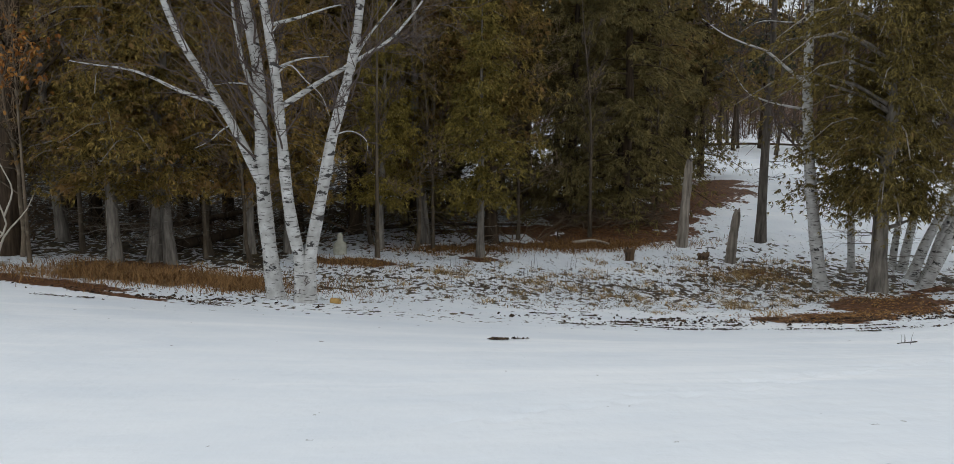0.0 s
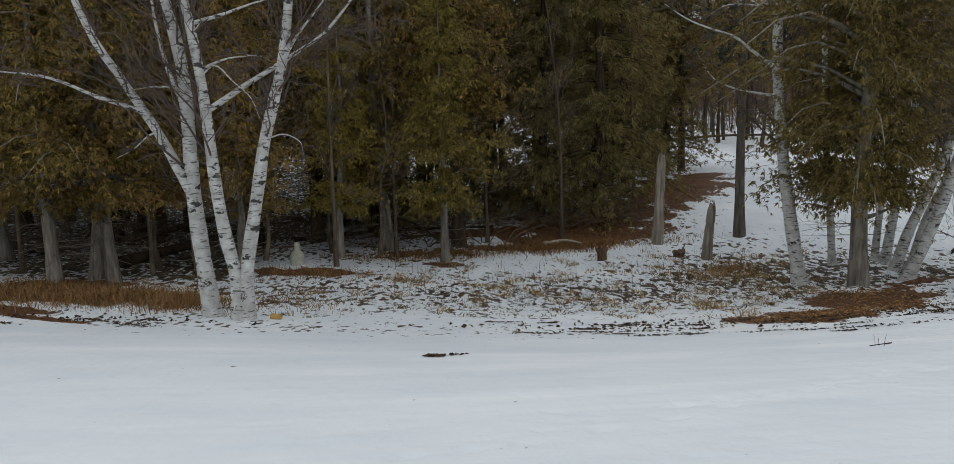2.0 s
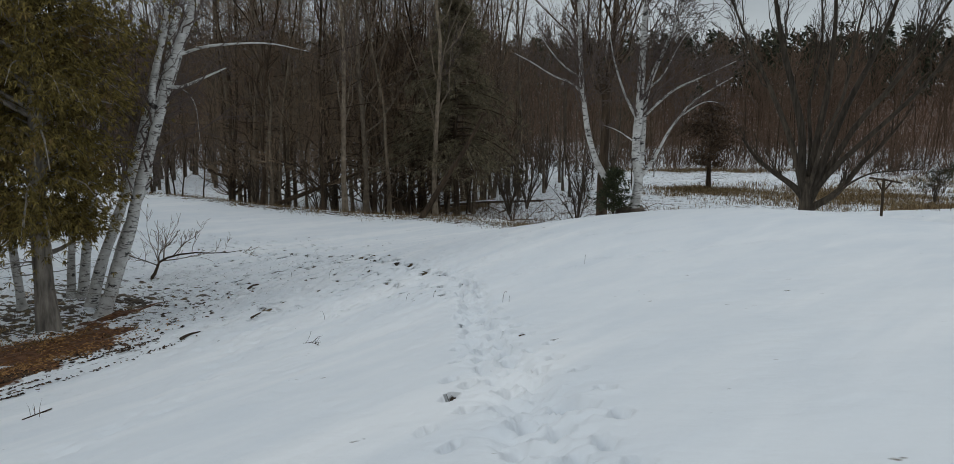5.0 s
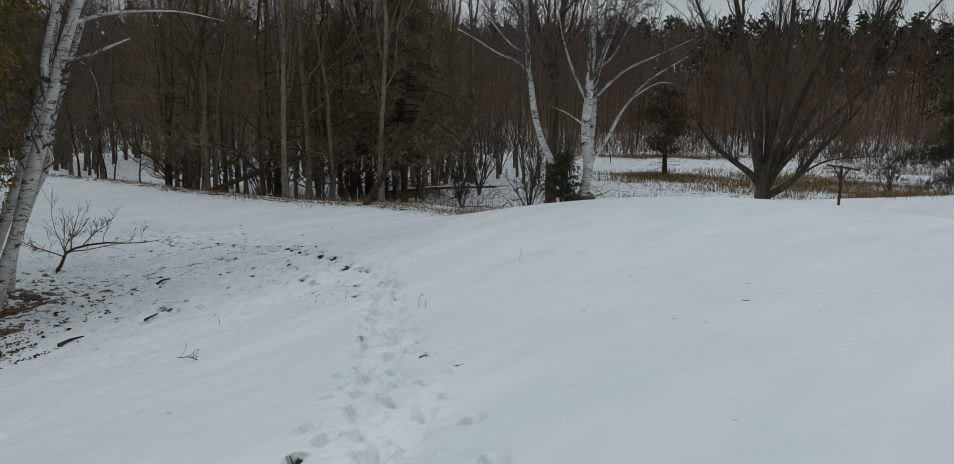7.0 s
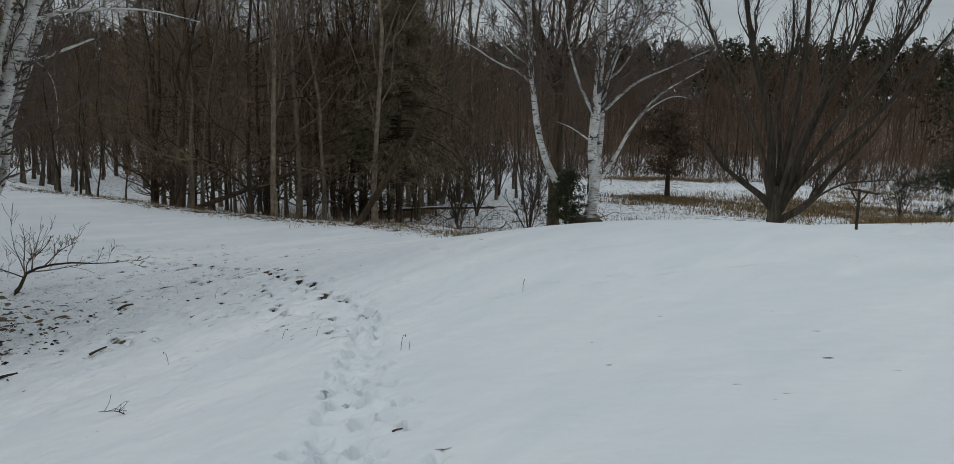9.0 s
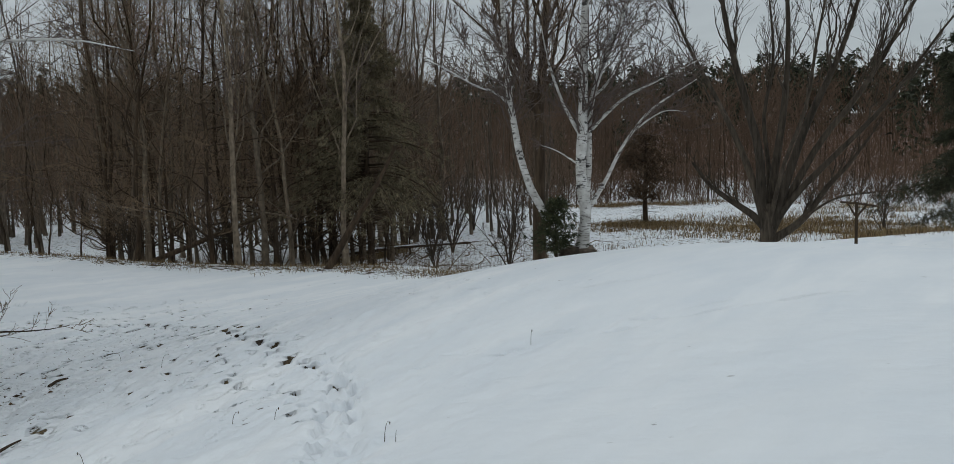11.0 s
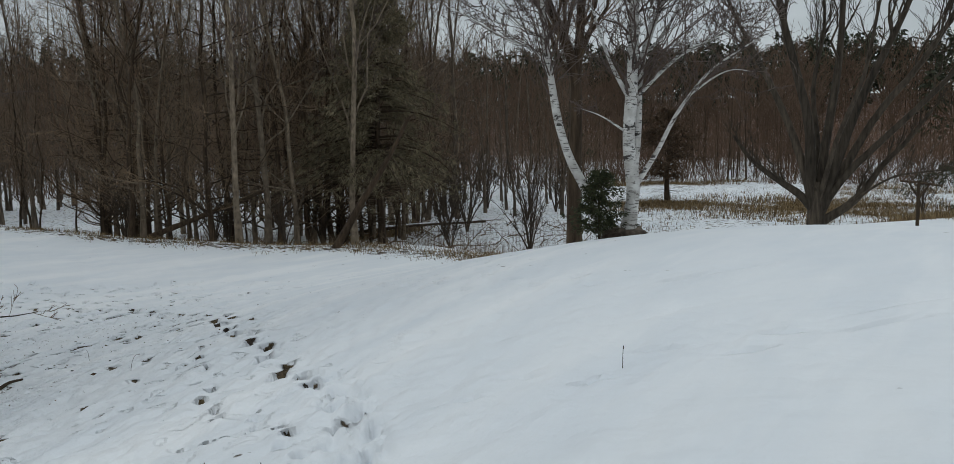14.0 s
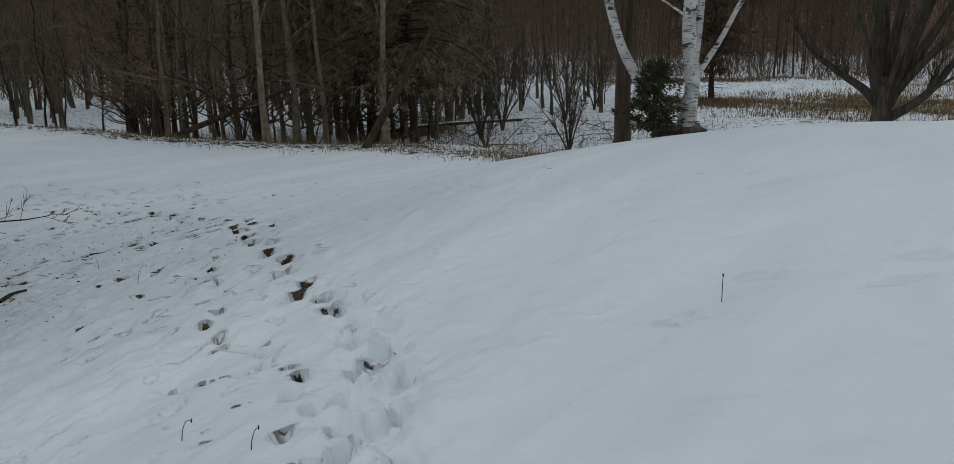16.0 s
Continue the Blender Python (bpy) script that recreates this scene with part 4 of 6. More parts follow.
# forked dark tree just behind the birch clump
DARK_TREE = [((1.3, -0.2), (1.28, 1.66), (1.33, 3.1), (1.32, 4.23), (1.11, 5.07), (0.72, 5.91), (0.42, 6.88), (0.2, 8.5)), ((1.32, 4.1), (1.42, 5.07), (1.47, 5.9), (1.57, 6.99), (1.6, 9.0))]


def limbed_tree(name, at, heading, limbs, label, seed, barkmat, twigmat, n=(7, 7, 4), first=0.25, sub=(0.22, 0.45), fork=(18, 45)):
    """A bare tree of a few drawn limbs: (points across and up, first radius, last radius, lean away)."""
    rng = np.random.RandomState(seed)
    ob = thing(name, label, "tree", at=at)
    across = np.array([math.cos(radians(heading)), math.sin(radians(heading)), 0])
    away = np.array([-math.sin(radians(heading)), math.cos(radians(heading)), 0])
    fine, small = Buf(), Buf()
    for number, (pts, r0, r1, lean) in enumerate(limbs):
        c = curve(np.array(pts, float), 16)
        run = np.r_[0, np.cumsum(np.hypot(*np.diff(c, axis=0).T))]
        p = c[:, :1] * across + (lean * run)[:, None] * away + c[:, 1:] * np.array([0, 0, 1.0])
        r = r0 + (r1 - r0) * run / run[-1]
        if number == 0:
            r = r * (1 + 0.35 * np.exp(-run / 0.3))
        b = Buf()
        add_tubes(b, p, r, 12)
        part("trunk" if number == 0 else "limb", b, barkmat, ob)
        p1, q1 = sprout(rng, p[None], r[None], n[0], sub, fork, (first, 1.0), 7, 0.45, 0.5, 0.12, 0.007)
        p2, q2 = sprout(rng, p1, q1, n[1], (0.3, 0.6), (20, 45), (0.15, 1.0), 4, 0.5, 0.35, 0.14, 0.0075)
        p3, q3 = sprout(rng, p2, q2, n[2], (0.35, 0.7), (20, 50), (0.15, 1.0), 3, 0.6, 0.25, 0.14, 0.0055)
        add_tubes(small, p1, q1, 6)
        add_tubes(fine, p2, q2, 3)
        add_tubes(fine, p3, q3, 3)
    tagged(part("bough_work", small, barkmat, ob), kind="stuff")
    tagged(part("twig_crown", fine, twigmat, ob), kind="stuff")
    return ob


limbed_tree("dark_tree", set_ground(25.0, 17.6, 0.3), -56.7, [(DARK_TREE[0], 0.19, 0.07, 0.0), (DARK_TREE[1], 0.12, 0.06, 0.05)],
            "dark bare tree forking high above a birch clump", 21, DARK_BARK, TWIG_DARK, (12, 8, 5), 0.4, (0.3, 0.6))
limbed_tree("maple_tree", set_ground(37.5, 14.1, 0.15), -75.7, [
    ([(0.09, -0.1), (0.09, 0.6), (0.08, 1.2), (0.06, 1.9)], 0.335, 0.2, 0.0),
    ([(0.0, 1.0), (-0.4, 1.45), (-0.79, 1.74), (-1.39, 2.16), (-2.01, 2.69), (-2.53, 3.42)], 0.15, 0.04, -0.05),
    ([(0.12, 0.5), (0.5, 0.75), (1.05, 1.13), (1.51, 1.64), (2.03, 2.44), (2.73, 3.22), (3.4, 4.17)], 0.16, 0.04, 0.08),
    ([(1.15, 1.2), (1.7, 1.7), (2.4, 2.1), (3.3, 2.25), (4.2, 2.35)], 0.05, 0.012, -0.1),
    ([(0.04, 0.8), (-0.12, 1.8), (-0.2, 3.68), (-0.59, 5.31), (-1.12, 7.33), (-1.45, 9.13), (-1.7, 11.2), (-2.2, 13.5)], 0.19, 0.012, -0.1),
    ([(0.1, 0.8), (0.2, 2.0), (0.33, 3.27), (0.6, 5.25), (0.72, 7.2), (0.7, 9.11), (0.5, 11.3), (0.6, 14.0)], 0.17, 0.012, 0.12),
    ([(0.15, 0.8), (0.5, 2.0), (1.0, 3.65), (1.5, 5.02), (2.1, 6.34), (2.6, 7.63), (3.1, 9.6), (3.3, 12.4)], 0.18, 0.012, -0.05),
    ([(0.2, 0.85), (0.73, 2.0), (1.8, 4.03), (2.82, 5.35), (3.64, 6.63), (4.3, 7.9), (5.2, 9.6), (5.9, 11.4)], 0.15, 0.012, 0.06),
    ([(0.2, 1.0), (1.0, 2.2), (2.4, 3.7), (3.7, 5.1), (4.7, 6.5), (5.6, 7.8), (6.8, 9.2)], 0.13, 0.012, -0.08),
    ([(0.02, 1.0), (-0.5, 2.9), (-1.15, 4.52), (-1.95, 6.17), (-2.7, 7.63), (-3.4, 9.3), (-4.2, 11.0)], 0.15, 0.012, 0.1),
    ([(0.05, 1.0), (0.1, 3.0), (-0.1, 5.0), (0.2, 7.0), (0.1, 9.0), (-0.3, 12.5)], 0.10, 0.01, 0.3),
    ([(0.1, 1.0), (0.6, 3.2), (1.3, 5.2), (1.6, 7.2), (1.9, 9.0), (2.1, 12.0)], 0.09, 0.01, -0.28),
], "broad bare maple with many fanning limbs beside the field", 22, MAPLE_BARK, TWIG_BLACK, (14, 7, 4), 0.42, (0.18, 0.42), (14, 36))

# cedar beside the track, with dense low foliage
cedar_r = conifer("cedar_tree", "dense green white cedar with a thick grey trunk", "cedars by the track", 12.5, 2.75, 1.9, 31, CEDAR_OLIVE, CEDAR_BARK, 0.215, 225, 92, 0.125, 0.7, dead=30, leaflets=8, width=0.10, lobes=0.55)
plant(cedar_r, [(10.3, 20.9, 20, 1.0, 0)])
stub = Buf()
add_tubes(stub, curve([(0.0, 0.1, 1.68), (0.3, -0.1, 1.78), (0.55, -0.3, 1.95)], 6), np.linspace(0.07, 0.03, 6), 7, True)
part("broken_branch", stub, CEDAR_BARK, cedar_r)

# small cedar in front of the wood
cedar_c = conifer("cedar_tree", "small yellow-green cedar standing before the dark wood", "cedars of the wood edge", 7.9, 1.3, 1.5, 32, CEDAR_LIGHT, CEDAR_BARK, 0.13, 85, 66, 0.12, 0.6, dead=10, leaflets=8, width=0.11)
plant(cedar_c, [(0.1, 25.1, 0, 1.0, 0), (-3.0, 25.6, 120, 0.95, 2)])

# wood edge: yellowish cedars with several trunks
cedar_l = conifer("cedar_tree", "yellow-green cedar with a bare grey lower trunk", "cedars of the wood edge", 10.5, 2.1, 1.75, 33, CEDAR_YELLOW, CEDAR_BARK, 0.17, 95, 72, 0.125, 0.7, dead=40, width=0.12, leaflets=8, lobes=0.5)
plant(cedar_l, [(-9.5, 21.4, 0, 1.0, -2), (-8.6, 21.9, 100, 1.05, 4), (-8.1, 21.6, 200, 0.95, 6), (-6.6, 23.8, 40, 1.0, 0), (-5.6, 24.4, 140, 0.8, 0), (-12.6, 24.8, 300, 1.1, 2), (-1.8, 27.0, 250, 1.15, 2)])
cedar_d = conifer("cedar_tree", "tall dark cedar in a dense wood", "cedars of the wood", 14.5, 2.6, 2.5, 34, CEDAR_DARK, DARK_BARK, 0.22, 95, 56, 0.13, 0.5, dead=50, width=0.17)
hemlock = conifer("hemlock_tree", "dark green conifer with boughs sweeping to the ground", "dark conifers of the wood", 13.0, 3.0, 0.7, 39, HEMLOCK, DARK_BARK, 0.2, 140, 52, 0.2, 0.8, dead=30, width=0.06, leaflets=9, shape="cone")
plant(hemlock, [(8.0, 39.6, 120, 1.0, 0), (10.7, 42.6, 30, 0.9, 0), (7.6, 44.0, 210, 1.1, 0), (10.0, 47.5, 300, 1.1, 0), (5.6, 31.4, 40, 1.1, 0), (6.2, 36.0, 200, 1.0, 1), (3.4, 31.2, 90, 1.0, 2), (1.6, 32.0, 10, 1.05, 0), (-2.6, 30.0, 300, 0.9, 0)])
cedar_h = conifer("cedar_tree", "tall dark cedar with a high crown and dead lower branches", "cedars of the wood", 14.0, 2.2, 3.8, 35, CEDAR_DARK, DARK_BARK, 0.18, 85, 56, 0.13, 0.5, dead=60, width=0.17)
cedar_y = conifer("cedar_tree", "tall bronze-green cedar at the wood's edge", "cedars of the wood", 13.0, 2.1, 3.0, 36, CEDAR_YELLOW, DARK_BARK, 0.2, 100, 66, 0.135, 0.65, dead=70, width=0.12, leaflets=8, lobes=0.5)
cedar_far = conifer("cedar_tree", "dark cedar deep inside a dense wood", "cedars of the wood", 14.0, 2.4, 4.2, 38, CEDAR_DARK, DARK_BARK, 0.17, 52, 14, 0.36, 0.5, dead=14, leaflets=5)
rng = np.random.RandomState(7)
wood_spots = []
for row, (y0, x0, x1, gap) in enumerate([(28.5, -21, 2, 2.3), (31.5, -25, 6, 2.2), (35.0, -30, 8.5, 2.4), (39.0, -33, 9.5, 2.6), (44.0, -36, 8.5, 4.0), (48.5, -34, 7.5, 3.2), (54, -38, 8, 3.6)]):
    x = x0
    while x < x1:
        wood_spots.append((x + rng.uniform(-0.7, 0.7), y0 + rng.uniform(-1.0, 1.0) + (0.10 * abs(x + 4) if x < -4 else 0), rng.uniform(0, 360), rng.uniform(0.85, 1.15), rng.uniform(-3, 3)))
        x += gap * rng.uniform(0.8, 1.2)
wood_spots = [s for s in wood_spots if not (0.5 < s[0] < 9 and s[1] < 35.5)]
wood_spots += [(11.3, 42.2, 10, 0.95, 0), (-15.5, 24.5, 20, 1.0, 0), (-18.5, 22.0, 80, 1.05, 0), (13.5, 66, 0, 1.0, 0), (17.0, 69, 40, 1.1, 0), (20.5, 67, 80, 0.9, 0), (24.0, 71, 120, 1.0, 0), (28.0, 69, 200, 1.1, 0), (11.0, 62, 20, 0.9, 0), (31.0, 75, 50, 1.0, 0), (15.0, 74, 10, 1.1, 0), (22.0, 76, 70, 1.1, 0), (-20.5, 25.5, 140, 1.1, 0)]
kinds = [[], [], [], []]
for n, s in enumerate(wood_spots):
    kinds[3 if s[1] > 50 or (s[1] > 36.5 and s[0] < 8) else rng.choice(3, p=[0.2, 0.25, 0.55] if s[1] < 33 else [0.4, 0.45, 0.15])].append(s)
for ob, spots in zip((cedar_d, cedar_h, cedar_y, cedar_far), kinds):
    plant(ob, spots)

# bare conifer pole beside the track and thin trunks at the wood's edge
pole = conifer("spruce_tree", "straight grey conifer trunk with thin dead boughs beside the track", "", 15.0, 1.7, 6.0, 37, SPRUCE_DARK, POLE_BARK, 0.17, 60, 8, 0.16, 0.5, dead=40, shape="cone")
plant(pole, [(9.6, 27.8, 0, 1.0, 0)])
thin = bare_tree("young_tree", "thin bare young tree with pale bark at the wood's edge", "young bare trees", 8.5, 0.065, 41, GREY_BARK, TWIG_BIRCH, 0.02, 0.3, (14, 6, 4), (0.12, 0.26))
plant(thin, [(-2.95, 24.2, 0, 1.0, 1), (3.9, 28.4, 90, 1.0, -1), (-7.5, 22.6, 180, 0.9, 2), (-11.0, 22.8, 60, 1.1, 0), (7.2, 33.0, 200, 1.1, 2), (-1.4, 26.0, 320, 0.9, 0)])
brown = bare_tree("brown_tree", "small bare brown tree with a tangle of fine twigs", "young bare trees", 8.5, 0.07, 43, GREY_BARK, TWIG_BROWN, 0.04, 0.2, (30, 9, 4), (0.24, 0.5), angle=(40, 85), rise=0.1, crook=0.06)
plant(brown, [(-10.6, 23.6, 0, 1.05, 0), (-7.6, 23.4, 80, 1.0, 3), (-13.6, 23.2, 160, 1.1, 0), (-5.2, 25.2, 230, 1.0, 0), (-1.9, 25.8, 300, 0.9, 0), (-15.8, 22.6, 30, 1.1, 2), (-12.0, 21.6, 200, 1.0, 0), (-9.2, 23.0, 310, 1.1, 2), (-6.2, 22.4, 100, 0.85, 0), (-3.4, 26.4, 20, 1.0, 0), (1.4, 28.0, 150, 0.9, 0)])


def leafy_sapling():
    """A young tree that has kept a cluster of rusty dead leaves near its top."""
    rng = np.random.RandomState(45)
    ob = bare_tree("oak_sapling", "slender young oak that keeps a few orange dead leaves", "", 7.2, 0.05, 44, GREY_BARK, TWIG_BROWN, 0.02, 0.35, (14, 5, 3), (0.14, 0.3))
    c = np.array([0.1, 0.0, 5.2]) + rng.normal(size=(150, 3)) * [0.45, 0.45, 0.5]
    leaves = Buf()
    add_sprays(leaves, rng, c, rng.normal(size=(150, 3)), np.full(150, 0.13), 3, 0.6, 0.3)
    tagged(part("dead_leaves", leaves, RUST_LEAF, ob, "curled orange dead leaves", smooth=False), kind="stuff")
    plant(ob, [(-11.3, 20.6, 0, 1.0, 0)])


leafy_sapling()
leaner = bare_tree("old_tree", "thick dark leaning trunk at the wood's edge", "", 13.0, 0.3, 42, DARK_BARK, TWIG_DARK, 0.12, 0.25, (14, 6, 3), (0.15, 0.3))
plant(leaner, [(-12.6, 22.0, 200, 1.0, 0)])

# ---------------------------------------------------------------- bare wood on the low ground
LOW = "bare trees of the low wood"
bare_a = bare_tree("bare_tree", "slender bare tree with dark bark in a winter wood", LOW, 18.5, 0.10, 51, DARK_BARK, TWIG_BROWN, 0.02, 0.05, (32, 7, 4), (0.12, 0.34), angle=(45, 90), rise=0.05, crook=0.11)
bare_b = bare_tree("bare_tree", "slender bare tree with grey bark in a winter wood", LOW, 20.0, 0.10, 52, GREY_BARK, TWIG_DARK, 0.04, 0.06, (30, 7, 4), (0.12, 0.36), angle=(40, 85), rise=0.1, crook=0.12)
bare_c = bare_tree("bare_tree", "bare tree forking low with dark bark in a winter wood", LOW, 17.0, 0.12, 53, DARK_BARK, TWIG_RED, 0.09, 0.1, (12, 7, 3), (0.2, 0.45), fork=True, crook=0.12)
bare_p = bare_tree("bare_tree", "slender pale-barked bare tree in a winter wood", LOW, 19.0, 0.13, 54, PALE_BARK, TWIG_BIRCH, 0.02, 0.2, (18, 7, 4), (0.2, 0.42), crook=0.09)
bare_s = bare_tree("bare_tree", "thin bare sapling in a winter wood", LOW, 10.0, 0.05, 55, DARK_BARK, TWIG_DARK, 0.08, 0.08, (20, 6, 4), (0.18, 0.42), crook=0.12)
bare_f = bare_tree("bare_tree", "bare brown tree at the back of a winter wood", LOW, 16.5, 0.12, 56, LOW_BARK, TWIG_RED, 0.03, 0.08, (18, 6, 2), (0.15, 0.36), crook=0.10)
rng = np.random.RandomState(77)
low = [[], [], [], [], [], []]
count = 0
while count < 185:
    x, y = rng.uniform(22, 78), rng.uniform(18, 86)
    over = float(edge_distance(np.array([x]), np.array([y]))[0])
    bearing = math.degrees(math.atan2(x - 8.4, y - 6.7))
    far = math.hypot(x - 8.4, y - 6.7)
    if over < 0.6 or far > 82 or bearing > 50.5 or bearing < 10 or (far > 46 and rng.uniform() < 0.62):
        continue
    if bearing < 34 and rng.uniform() < 0.4:
        continue
    if 44 < bearing < 50 and far < 38.5 or 37 < bearing <= 44 and far < 36 and rng.uniform() < 0.8:
        continue
    kind = 5 if far > 52 else rng.choice(5, p=[0.28, 0.27, 0.10, 0.09, 0.26])
    low[kind].append((x, y, rng.uniform(0, 360), rng.uniform(0.75, 1.12), rng.normal() * 2.2))
    count += 1
for _ in range(56):
    bearing, far = radians(rng.uniform(49, 63)), rng.uniform(50, 84)
    low[rng.choice([4, 5])].append((8.4 + far * math.sin(bearing), 6.7 + far * math.cos(bearing), rng.uniform(0, 360), rng.uniform(0.6, 0.9) + (0.35 if bearing < radians(53) else 0), rng.uniform(-5, 5)))
for _ in range(60):
    bearing, far = radians(rng.uniform(6, 34)), rng.uniform(66, 92)
    low[5].append((far * math.sin(bearing), far * math.cos(bearing), rng.uniform(0, 360), rng.uniform(0.8, 1.1), rng.uniform(-4, 4)))
low[3][0] = (31.2, 33.6, 10, 1.05, 1)
low[3][1] = (33.0, 30.5, 80, 1.0, -1)
for ob, spots in zip((bare_a, bare_b, bare_c, bare_p, bare_s, bare_f), low):
    plant(ob, spots)

spruce = conifer("spruce_tree", "dark spruce with drooping boughs among bare trees", "", 11.7, 4.2, 3.0, 61, SPRUCE_DULL, DARK_BARK, 0.16, 190, 40, 0.22, 0.6, shape="cone", dead=150, width=0.06, leaflets=9)
plant(spruce, [(35.2, 31.1, 0, 1.05, 0)])
pine = conifer("pine_tree", "large dark pine at the edge of the marsh", "", 12.0, 4.2, 1.0, 62, SPRUCE_DARK, DARK_BARK, 0.25, 64, 80, 0.3, 0.25, shape="cone", dead=16, width=0.05, leaflets=10)
plant(pine, [(60.0, 9.6, 0, 1.15, 0)])
tamarack = conifer("small_conifer", "small brown-needled conifer standing in the snowy marsh", "", 6.6, 2.6, 1.9, 63, SPRUCE_BROWN, DARK_BARK, 0.22, 90, 24, 0.2, 0.2, dead=30, width=0.15)
plant(tamarack, [(64.0, 30.2, 0, 1.0, 0)])


def shrub(name, label, h, seed, stems, mat, group="", spread=0.5, n=(5, 5, 3)):
    rng = np.random.RandomState(seed)
    ob = thing(name, label, "shrub", group)
    a = rng.uniform(0, 6.28, stems)
    s = np.linspace(0, 1, 7)
    reach = rng.uniform(0.2, 1.0, stems) * spread * h
    p = np.stack([np.cos(a)[:, None] * reach[:, None] * s**1.4, np.sin(a)[:, None] * reach[:, None] * s**1.4, s * h * rng.uniform(0.7, 1.05, stems)[:, None]], -1)
    r = (0.013 * h * (1.1 - s))[None] * rng.uniform(0.6, 1.2, stems)[:, None]
    for k in range(stems):
        b = Buf()
        add_tubes(b, p[k], r[k], 6)
        part("stem", b, mat, ob)
    fine = Buf()
    p1, r1 = sprout(rng, p, r, n[0], (0.2, 0.45), (20, 50), (0.2, 1), 5, 0.55, 0.3, 0.2, 0.009)
    p2, r2 = sprout(rng, p1, r1, n[1], (0.3, 0.6), (20, 55), (0.2, 1), 4, 0.6, 0.2, 0.2, 0.008)
    p3, r3 = sprout(rng, p2, r2, n[2], (0.3, 0.6), (20, 55), (0.2, 1), 3, 0.6, 0.2, 0.2, 0.0065)
    for q, rr in ((p1, r1), (p2, r2), (p3, r3)):
        add_tubes(fine, q, rr, 3)
    tagged(part("twig_crown", fine, mat, ob), kind="stuff")
    return ob


bush = shrub("shrub", "bare dark shrub with many upright stems below the bank", 3.6, 71, 7, TWIG_BLACK, "shrubs below the bank", 0.55, (8, 5, 3))
plant(bush, [(39.6, 31.0, 0, 1.0, 0), (27.0, 37.0, 10, 0.7, 0), (29.8, 31.0, 150, 0.6, 0), (36.0, 28.0, 20, 0.6, 0), (31.5, 36.5, 75, 0.8, 0), (35.5, 35.0, 130, 0.8, 0), (48.0, 38.0, 220, 1.0, 0), (50.0, 33.0, 20, 0.9, 0), (56.0, 40.0, 60, 1.1, 0), (55.0, 34.0, 320, 0.9, 0), (37.4, 25.0, 90, 0.95, 0), (33.0, 39.5, 40, 0.9, 0), (62.0, 14.0, 40, 0.8, 0), (44.0, 33.0, 200, 1.1, 0)])


